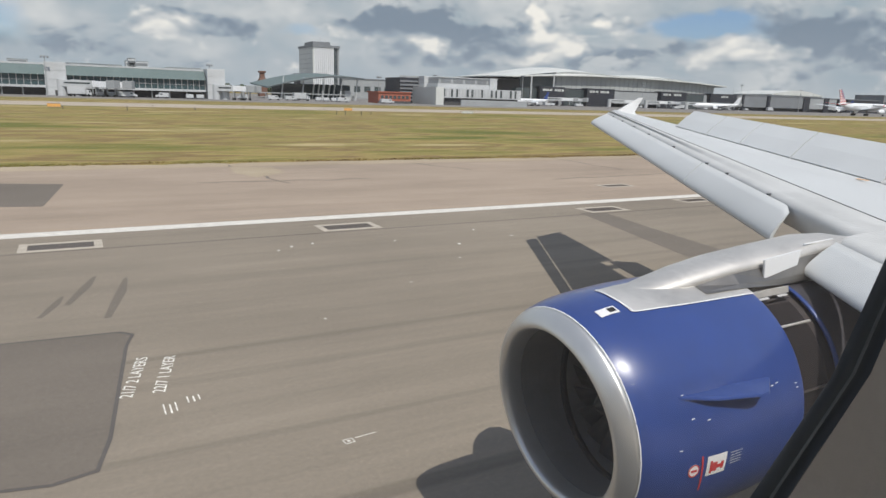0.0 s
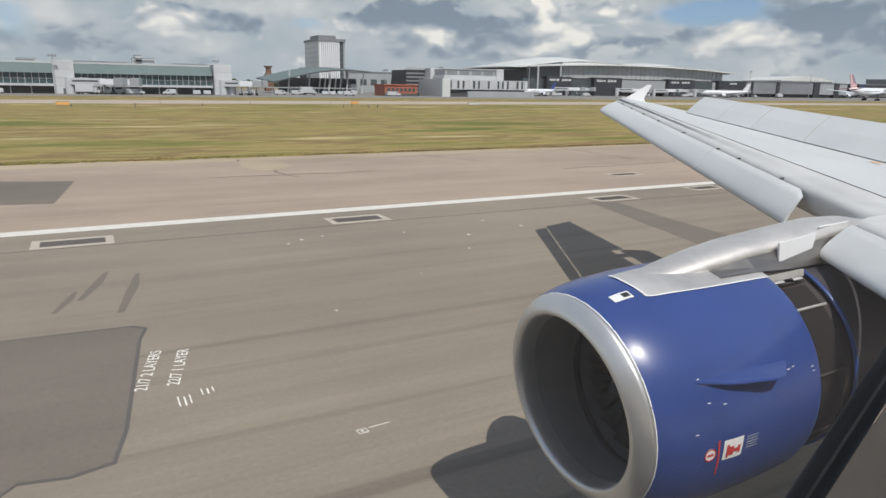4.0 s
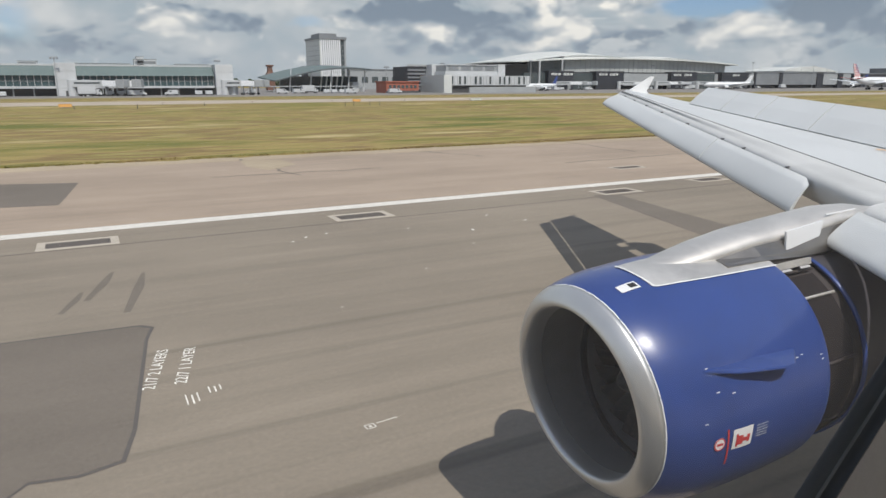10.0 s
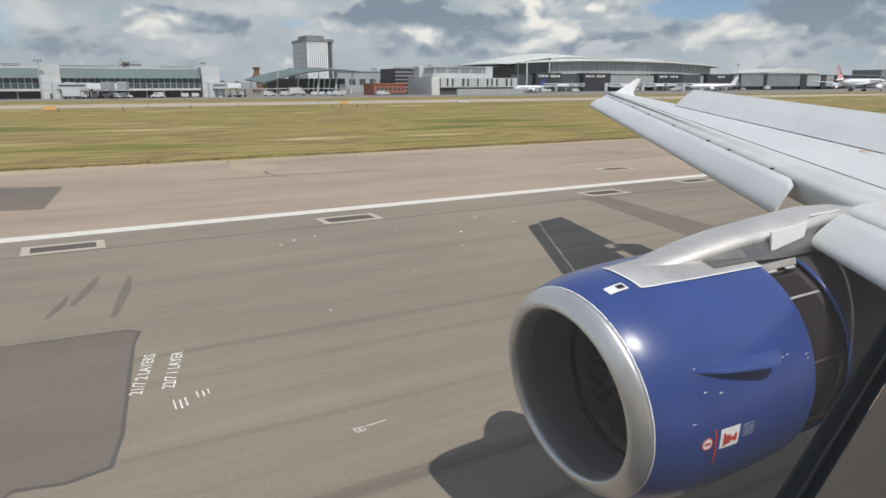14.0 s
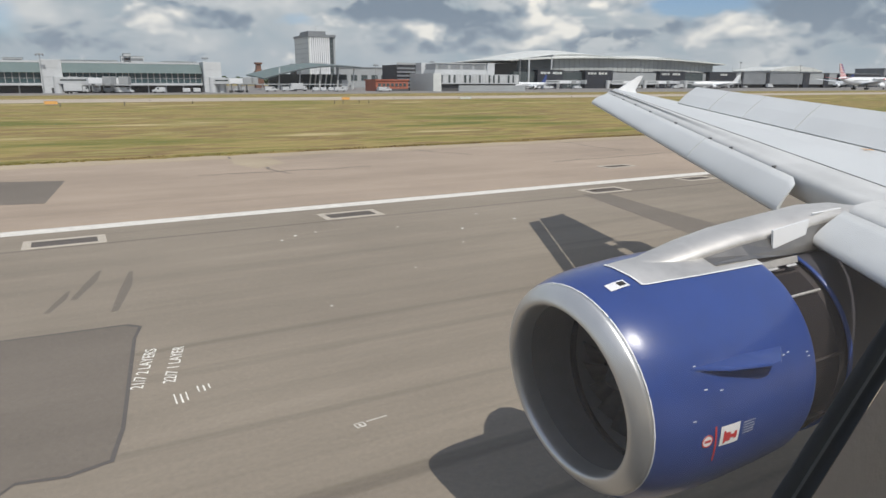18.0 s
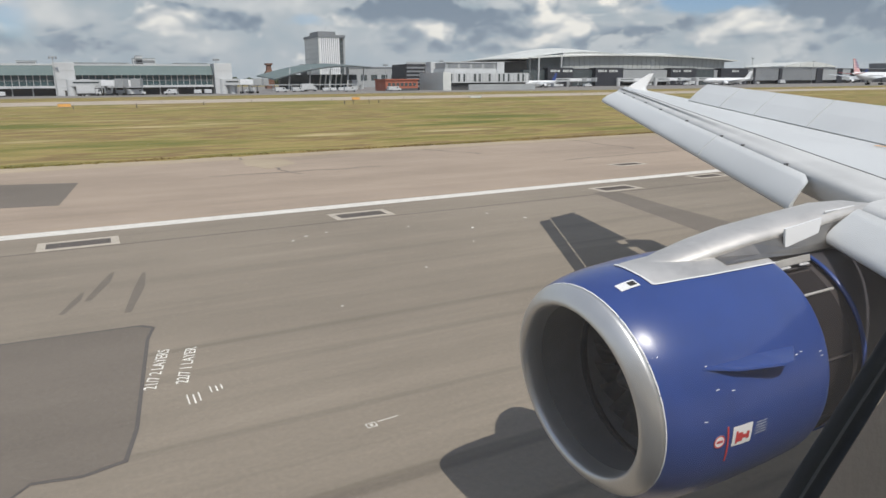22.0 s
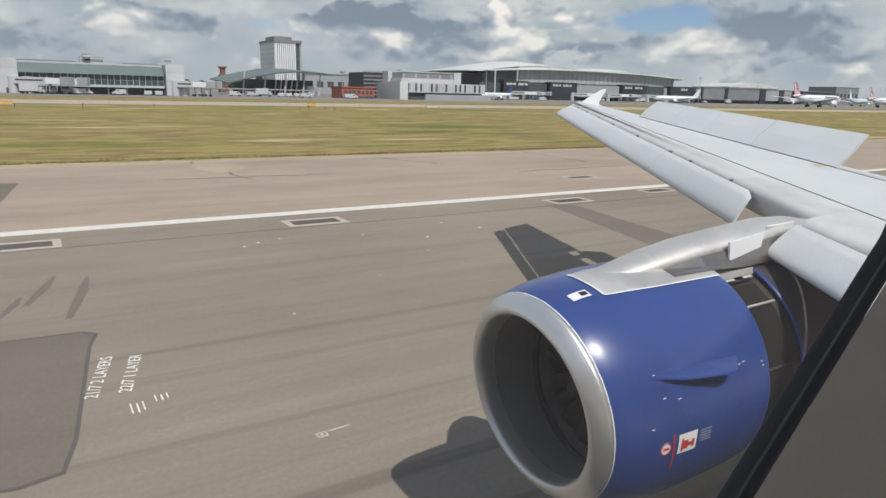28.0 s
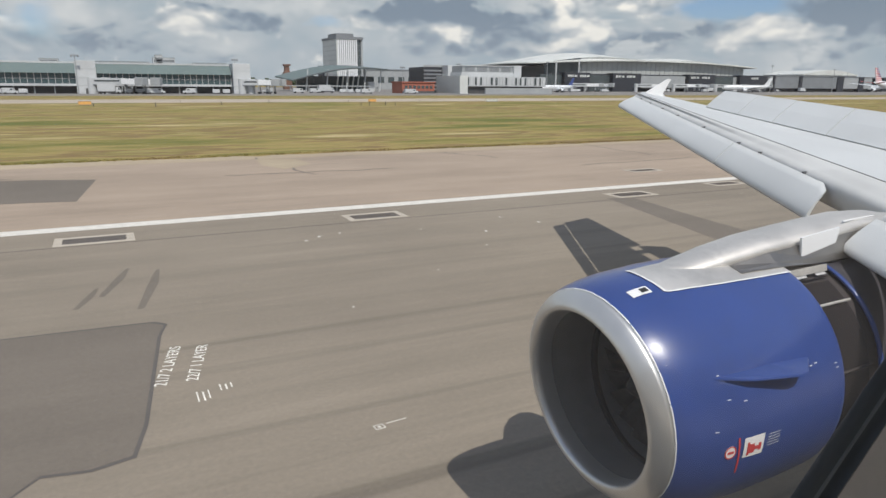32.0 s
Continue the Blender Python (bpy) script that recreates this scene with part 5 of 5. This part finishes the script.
def box_truck(x, y, yaw, body=CLADWHITE):
    t = thing("catering_truck", "white box truck beside the terminal", "truck", (x, y, 0, 0, 0, yaw), group="apron trucks")
    part("cab", loft([[(4.2 - u, s * 1.15, z) for s, z in ((-1, 0.6), (1, 0.6), (1, zt), (-1, zt))] for u, zt in ((0, 1.5), (0.5, 2.6), (1.9, 2.7))]), body, t, bevel=0.08)
    part("cab_window", box(3.2, 3.75, -1.18, 1.18, 1.6, 2.4), GLASSDARK, t)
    part("cargo_box", box(-4.2, 2.1, -1.3, 1.3, 1.0, 4.0), body, t, bevel=0.05)
    part("chassis", box(-4.2, 3.8, -0.9, 0.9, 0.55, 1.0), SHADOWED, t)
    for dx in (3.1, -1.8, -3.0):
        for s in (-1, 1):
            part("wheel", tube((dx, s * 0.85, 0.5), (dx, s * 1.2, 0.5), 0.5, n=12), TYRE, t)


for x, y, yaw in ((20, 304, 5), (33, 305, 180), (-30, 297, 10), (-42, 299, 0), (60, 330, 0), (72, 335, 175), (88, 338, 0), (97, 341, 10), (118, 322, 0), (140, 318, 0), (228, 372, 0), (290, 405, 20), (305, 402, 0), (335, 404, 0), (385, 402, 180), (455, 420, 0), (500, 428, 0), (540, 436, 10), (570, 440, 0), (-60, 300, 0), (-75, 297, 180)):
    van(x, y, yaw, 5 + (x % 3))
for x, y, yaw in ((3, 303, 0), (-95, 300, 0), (262, 398, 0), (470, 430, 180), (600, 436, 0), (105, 348, 0)):
    box_truck(x, y, yaw)
for x, yaw, ln in ((332, -30, 22), (346, -60, 20), (398, -25, 24), (440, -20, 22), (455, -60, 20), (490, -25, 24), (530, -60, 18)):
    jet_bridge(x, 441, yaw, ln, 3.8)


def lamp_mast(x, y, h=22):
    t = thing("apron_mast", "tall grey apron floodlight mast", "light mast", (x, y, 0), group="apron masts")
    part("pole", tube((0, 0, 0), (0, 0, h), 0.28, 0.14, n=8), CLADGREY, t)
    part("head_frame", box(-1.4, 1.4, -0.15, 0.15, h - 0.3, h), CLADGREY, t)
    for k in (-1.1, 0, 1.1):
        part("lamp", box(k - 0.35, k + 0.35, -0.4, 0.1, h - 0.9, h - 0.3), CLADMID, t)


for x, y, h in ((-8, 309, 15), (60, 350, 16), (150, 352, 14), (305, 436, 22), (430, 436, 20), (560, 440, 24), (650, 440, 22), (210, 400, 18)):
    lamp_mast(x, y, h)


# far things on the skyline
def far_block(x, y, w, d, h, mat, label):
    t = thing("far_building", label, "building", (x, y, 0), group="far buildings")
    part("wall", box(-w / 2, w / 2, -d / 2, d / 2, 0, h), mat, t)
    part("roof", box(-w / 2 - 0.5, w / 2 + 0.5, -d / 2 - 0.5, d / 2 + 0.5, h, h + 0.8), CLADMID, t)
    n = max(3, int(w / 9))
    for i in range(n):
        part("window", box(-w / 2 + (i + 0.2) * w / n, -w / 2 + (i + 0.8) * w / n, -d / 2 - 0.15, -d / 2, h * 0.35, h * 0.65), GLASSDARK, t)


far_block(60, 700, 60, 30, 20, CLADGREY, "grey car park block behind the pier")
far_block(250, 640, 70, 30, 18, CLADGREY, "grey block behind the low terminal buildings")
far_block(240, 600, 50, 20, 17, CLADGREY, "grey low block behind the hall")
far_block(1010, 560, 60, 40, 24, CLADMID, "grey hangar block far along the field")
far_block(900, 540, 70, 40, 16, CLADDARK, "dark low terminal block far along the field")
far_block(1130, 700, 90, 40, 20, CLADWHITE, "white hangar with a curved roof far along the field")
far_block(-140, 640, 60, 30, 22, CLADWHITE, "white block behind the pier")


def hangar(x, y):
    """Maintenance hangar: shallow curved roof, ribbed white walls, one door bay as a dark panel."""
    t = thing("aircraft_hangar", "white ribbed maintenance hangar with an open dark bay", "hangar", (x, y, 0))
    prof = [(-55, 0), (-55, 21)] + [(-55 + 110 * k / 12, 21 + 6 * math.sin(math.pi * k / 12)) for k in range(1, 12)] + [(55, 21), (55, 0)]
    part("shell", extrude_y(prof, 0, 60), CLADWHITE, t, "white curved shell")
    part("roof", extrude_y([(-56, 21.1)] + [(-56 + 112 * k / 12, 21.2 + 6 * math.sin(math.pi * k / 12)) for k in range(1, 12)] + [(56, 21.1), (56, 20.3), (-56, 20.3)], -1.5, 61), ROOFWHITE, t, "pale curved roof")
    # dark slab on the closed front stands for the shade inside the bay
    part("bay_shade", box(8, 50, -0.3, 0.05, 0, 17), SHADOWED, t, "door bay panel with its inner shade in the colour")
    me = mesh_of("rib", *box(-0.4, 0.4, -0.35, 0.0, 0, 19), CLADGREY)
    for k in range(14):
        put("rib", me, t, pose(-53 + 4.4 * k, 0, 0))
    part("sign_bar", box(-30, -8, -0.5, -0.35, 20.4, 22.2), CLADMID, t)


hangar(880, 600)


def far_trees():
    """A long distant belt of woodland: uneven clumps of foliage on trunks."""
    rnd = random.Random(5)
    V, F = [], []
    for i in range(420):
        x = rnd.uniform(-700, 2600)
        y = rnd.uniform(1150, 1400)
        h = rnd.uniform(7, 14)
        for k in range(4):
            cx, cy, cz, r = x + rnd.uniform(-5, 5), y + rnd.uniform(-3, 3), h * rnd.uniform(0.45, 0.9), rnd.uniform(3, 6)
            n = len(V)
            for a in range(6):
                for lv, rr in ((-0.6, 0.7), (0.1, 1.0), (0.7, 0.6)):
                    q = rnd.uniform(0.75, 1.2)
                    V.append((cx + r * rr * q * math.cos(a * math.pi / 3), cy + r * rr * q * math.sin(a * math.pi / 3), cz + r * lv * q))
            for a in range(6):
                b = (a + 1) % 6
                for l in range(2):
                    F.append((n + a * 3 + l, n + b * 3 + l, n + b * 3 + l + 1, n + a * 3 + l + 1))
            F.append(tuple(n + a * 3 + 2 for a in range(6)))
        n = len(V)
        V += [(x - 0.4, y, 0), (x + 0.4, y, 0), (x + 0.3, y, h * 0.6), (x - 0.3, y, h * 0.6)]
        F.append((n, n + 1, n + 2, n + 3))
    ob = part("tree_belt", (V, F), TREEGREEN)
    tagged(ob, "distant dark green belt of trees on the horizon", "woodland", kind="stuff")


far_trees()

# ---- things on the runway and shoulder ----
def drain(x, y, w=1.65, d=0.70):
    """Slot drain: concrete surround with an iron grating set into the asphalt."""
    t = thing("drain", "iron drain grating in a pale concrete surround set in asphalt", "drain", (x, y, 0), group="runway drains")
    e = 0.22
    part("surround", joined(box(-w / 2 - e, w / 2 + e, -d / 2 - e, -d / 2, -0.05, 0.006), box(-w / 2 - e, w / 2 + e, d / 2, d / 2 + e, -0.05, 0.006), box(-w / 2 - e, -w / 2, -d / 2, d / 2, -0.05, 0.006), box(w / 2, w / 2 + e, -d / 2, d / 2, -0.05, 0.006)), KERB, t, "pale concrete surround")
    # dark slab between the bars stands for the shade in the pit
    part("pit", box(-w / 2, w / 2, -d / 2, d / 2, -0.05, 0.002), SHADOWED, t)
    part("grating", joined(*[box(-w / 2 + w * (i + 0.15) / 30, -w / 2 + w * (i + 0.8) / 30, -d / 2, d / 2, 0.001, 0.005) for i in range(30)]), GRATE, t, "rusty iron bars")


for x, y in ((-0.55, 21.3), (8.05, 21.35), (19.5, 21.4), (-16.0, 21.3), (44, 21.5), (60, 21.5)):
    drain(x, y)
for x, y, w in ((25.8, 27.5, 1.6), (25.8, 22.1, 1.5)):
    drain(x, y, w, 0.6)


def patch(name, poly, mat, z, label):
    ob = part(name, prism(poly, z - 0.003, z), mat)
    return tagged(ob, label, "asphalt patch", kind="structure")


patch("pavement_seam", [(-3, 20.55), (40, 20.55), (40, 20.66), (-3, 20.66)], REPAIR, 0.003, "thin dark repair joint")

# repair marked out in chalk
FOOTPRINT = [(-2.9, 13.4), (-1.2, 13.3), (0.50, 13.18), (0.72, 12.95), (0.57, 12.35), (0.16, 8.94), (-0.02, 8.14), (-0.5, 8.02), (-1.03, 8.13), (-1.3, 7.8), (-1.5, 7.0), (-2.9, 7.0)]
patch("pavement_patch", FOOTPRINT, PATCHED, 0.005, "dark rounded asphalt repair patch")
cx, cy = -1.0, 10.6
inner = [(cx + (x - cx) * 0.955, cy + (y - cy) * 0.975) for x, y in FOOTPRINT]
patch("pavement_patch", inner, REPAIR, 0.008, "worn dark asphalt repair infill")
patch("pavement_patch", [(17.9, 20.95), (18.95, 20.6), (18.2, 16.8), (17.75, 13.8), (15.9, 13.55), (16.9, 17.2)], REPAIR, 0.004, "long dark asphalt trench repair")
patch("pavement_patch", [(-6.5, 36.4), (-3.5, 36.0), (-0.58, 35.05), (-1.22, 28.7), (-2.95, 29.06), (-6.0, 29.3)], REPAIR, 0.003, "grey asphalt repair on the shoulder")
patch("pavement_patch", [(7.9, 40.9), (10.2, 40.2), (10.3, 37.4), (8.3, 35.6), (7.6, 37.8)], VERGE, 0.005, "pale worn concrete patch on the shoulder")
for x, y, dx, dy, w in ((-0.45, 15.3, 0.6, 2.2, 0.12), (0.25, 14.1, 0.55, 3.0, 0.13), (-0.9, 14.6, 0.4, 1.4, 0.10)):
    patch("pavement_stain", [(x, y), (x + w, y), (x + dx * 0.6 + w * 1.5, y + dy * 0.6), (x + dx + w * 0.6, y + dy), (x + dx, y + dy), (x + dx * 0.5, y + dy * 0.55)], REPAIR, 0.004, "short dark tyre scuff on the asphalt")


def chalk_text(body, x, y, size, turn):
    cu = bpy.data.curves.new("chalk", "FONT")
    cu.body, cu.size, cu.extrude, cu.offset = body, size, 0.001, 0.001
    tmp = bpy.data.objects.new("chalk", cu)
    scene.collection.objects.link(tmp)
    bpy.context.view_layer.update()
    me = bpy.data.meshes.new_from_object(tmp.evaluated_get(bpy.context.evaluated_depsgraph_get()))
    bpy.data.objects.remove(tmp)
    me.materials.clear()
    me.materials.append(CHALK)
    ob = put("chalk_writing", me, None, pose(x, y, 0.006, 0, 0, turn))
    return tagged(ob, "white chalked repair note on the asphalt", "road marking", "chalk notes")


chalk_text("21/7 2 LAYERS", 0.47, 10.1, 0.26, 77)
chalk_text("22/7 1 LAYER", 0.92, 10.1, 0.26, 77)
for x, y, w in ((0.86, 9.35, 0.34), (1.2, 9.6, 0.22)):
    ob = part("chalk_mark", joined(box(-0.02, 0.0, 0, w, 0.003, 0.006), box(0.06, 0.085, 0, w * 0.9, 0.003, 0.006), box(0.14, 0.16, 0.05, w, 0.003, 0.006)), CHALK)
    ob.matrix_world = pose(x, y, 0)
    tagged(ob, "short white chalk strokes on the asphalt", "road marking", "chalk notes")
ob = part("chalk_mark", joined(box(-0.07, 0.07, -0.06, -0.048, 0.003, 0.006), box(-0.07, 0.07, 0.048, 0.06, 0.003, 0.006), box(-0.07, -0.058, -0.06, 0.06, 0.003, 0.006), box(0.058, 0.07, -0.06, 0.06, 0.003, 0.006), box(-0.02, 0.02, -0.02, 0.02, 0.003, 0.006), box(0.11, 0.42, 0.03, 0.042, 0.003, 0.006)), CHALK)
ob.matrix_world = pose(2.89, 7.57, 0, 0, 0, 5)
tagged(ob, "small white chalked box with a tail line", "road marking", "chalk notes")


def fleck(x, y, s):
    ob = part("chalk_mark", prism([(-s, -s * 0.5), (s * 0.3, -s * 0.7), (s, 0.0), (s * 0.2, s * 0.8), (-s * 0.8, s * 0.5)], 0.002, 0.006), CHALK)
    ob.matrix_world = pose(x, y, 0, 0, 0, 40 * x)
    tagged(ob, "small pale fleck of chalk on the asphalt", "road marking", "chalk notes")


for x, y, s in ((10.3, 17.6, 0.07), (11.9, 19.4, 0.05), (5.4, 19.0, 0.06), (6.1, 19.2, 0.05), (4.9, 18.6, 0.05), (8.6, 18.7, 0.04), (7.0, 14.2, 0.03), (4.2, 12.4, 0.03), (-0.6, 9.5, 0.03), (12.6, 18.1, 0.06), (9.4, 16.0, 0.035)):
    fleck(x, y, s)


# yellow lead-off line that crosses the runway edge well behind
def stripe(name, pts, w, mat, label):
    rows = []
    for i, (x, y) in enumerate(pts):
        a, b = Vector(pts[max(0, i - 1)]), Vector(pts[min(len(pts) - 1, i + 1)])
        d = (b - a).normalized()
        nx, ny = -d.y * w / 2, d.x * w / 2
        rows.append([(x - nx, y - ny, 0.001), (x + nx, y + ny, 0.001), (x + nx, y + ny, 0.005), (x - nx, y - ny, 0.005)])
    return tagged(part(name, loft(rows), mat), label, "road marking", kind="structure")


stripe("road_marking_leadoff", [(20 + 5 * k, -1.6 + 0.012 * (5 * k) ** 1.75) for k in range(0, 40)], 0.3, YELLOW, "yellow lead-off taxi line")


def taxi_sign(x, y, w, h, face, label, legs=2):
    t = thing("taxi_sign", label, "sign", (x, y, 0.03), group="airfield signs")
    part("board", box(-w / 2, w / 2, -0.1, 0.1, 0.25, 0.25 + h), face, t, bevel=0.02)
    part("frame", joined(box(-w / 2 - 0.04, w / 2 + 0.04, -0.12, 0.12, 0.25 + h, 0.30 + h), box(-w / 2 - 0.04, w / 2 + 0.04, -0.12, 0.12, 0.2, 0.25)), CLADMID, t)
    for k in range(legs):
        px = -w / 2 + w * (k + 0.5) / legs
        part("leg", tube((px, 0, 0), (px, 0, 0.25), 0.04, n=6), CLADMID, t)


taxi_sign(-3, 148, 2.2, 0.6, ORANGE, "orange-yellow taxiway sign on the grass")
taxi_sign(60, 160, 2.0, 0.6, ORANGE, "orange-yellow taxiway sign on the grass")
taxi_sign(92, 156, 3.4, 0.5, ROOFWHITE, "long white marker board on the grass", 3)


def edge_light(x, y):
    t = thing("edge_light", "small dark edge light on a short post", "light", (x, y, 0.03), group="edge lights")
    part("post", tube((0, 0, 0), (0, 0, 0.35), 0.05, n=6), SHADOWED, t)
    part("lens", tube((0, 0, 0.35), (0, 0, 0.5), 0.10, 0.06, n=8), GRATE, t)
    part("foot", tube((0, 0, 0), (0, 0, 0.03), 0.14, n=8), KERB, t)


for x in (-24, -4, 16, 36, 56, 76, 96, 116, 136, 156, 176):
    edge_light(x, 166.5)


def marker_post(x, y, h):
    t = thing("marker_post", "short dark marker post on the grass", "post", (x, y, 0.03), group="marker posts")
    part("post", tube((0, 0, 0), (0, 0, h), 0.07, n=8), SHADOWED, t)
    part("cap", tube((0, 0, h), (0, 0, h + 0.06), 0.10, 0.05, n=8), GRATE, t)


for x, y, h in ((48.5, 136, 0.7), (50.4, 136, 0.9), (54.0, 136, 0.8), (56.2, 136, 0.7), (9.0, 140, 0.8), (-1.5, 142, 0.6), (22.5, 150, 0.6)):
    marker_post(x, y, h)


def tufts():
    """Uneven clumps of dry grass along the verge."""
    rnd = random.Random(11)
    V, F = [], []
    for i in range(2600):
        x = rnd.uniform(-14, 75)
        y = 43.1 + abs(rnd.gauss(0, 0.35))
        h = rnd.uniform(0.03, 0.10)
        for b in range(3):
            a = rnd.uniform(0, 6.28)
            w = rnd.uniform(0.04, 0.12)
            n = len(V)
            cx, cy = x + rnd.uniform(-0.15, 0.15), y + rnd.uniform(-0.15, 0.15)
            V += [(cx - w * math.cos(a), cy - w * math.sin(a), 0.0), (cx + w * math.cos(a), cy + w * math.sin(a), 0.0), (cx + rnd.uniform(-0.06, 0.06), cy + rnd.uniform(-0.06, 0.06), 0.03 + h)]
            F.append((n, n + 1, n + 2))
    me = bpy.data.meshes.new("grass_tufts")
    me.from_pydata(V, [], F)
    me.materials.append(GRASS)
    tagged(put("grass_tufts", me), "dry straw-coloured grass tufts along the verge", "grass", kind="stuff")


tufts()


# weathering cracks across the shoulder
crnd = random.Random(11)
for k, (x, y, dx, dy) in enumerate(((-6, 41.5, 0.5, -6), (8, 42, 1.2, -9), (20, 41, 2.0, -5), (33, 42, -0.6, -8), (5, 34, 9, -0.4), (24, 31, 14, 0.6), (46, 40, 3, -7), (-12, 36, 8, 0.7))):
    rows = []
    for i in range(13):
        u = i / 12
        px, py = x + dx * u + crnd.uniform(-0.22, 0.22), y + dy * u + crnd.uniform(-0.22, 0.22)
        w = 0.05 + 0.05 * crnd.random()
        nx, ny = (w, 0) if abs(dy) > abs(dx) else (0, w)
        rows.append([(px - nx, py - ny, -0.003), (px + nx, py + ny, -0.003), (px + nx, py + ny, 0.001), (px - nx, py - ny, 0.001)])
    tagged(part("pavement_crack", loft(rows), REPAIR), "sealed crack across the shoulder asphalt", "crack", kind="structure")


def baggage_cart(x, y, yaw):
    t = thing("baggage_cart", "small covered baggage cart on the apron", "cart", (x, y, 0, 0, 0, yaw), group="baggage carts")
    part("deck", box(-1.5, 1.5, -0.75, 0.75, 0.4, 0.55), CLADMID, t)
    part("cover", loft([[(e, -0.75, 0.55), (e, -0.7, 1.7), (e, 0, 1.95), (e, 0.7, 1.7), (e, 0.75, 0.55)] for e in (-1.45, 1.45)]), CLADWHITE, t, "pale canvas cover")
    part("drawbar", tube((1.5, 0, 0.4), (2.3, 0, 0.35), 0.05, n=6), CLADMID, t)
    for dx in (-1.0, 1.0):
        for sy in (-0.65, 0.65):
            part("wheel", tube((dx, sy - 0.08, 0.25), (dx, sy + 0.08, 0.25), 0.25, n=10), TYRE, t)


for x, y, n in ((10, 308, 3), (44, 306, 2), (110, 336, 4), (240, 392, 3), (320, 432, 4), (415, 430, 3), (520, 436, 3), (-35, 306, 3)):
    for k in range(n):
        baggage_cart(x + 4.2 * k, y + 0.15 * k, -3 + k)
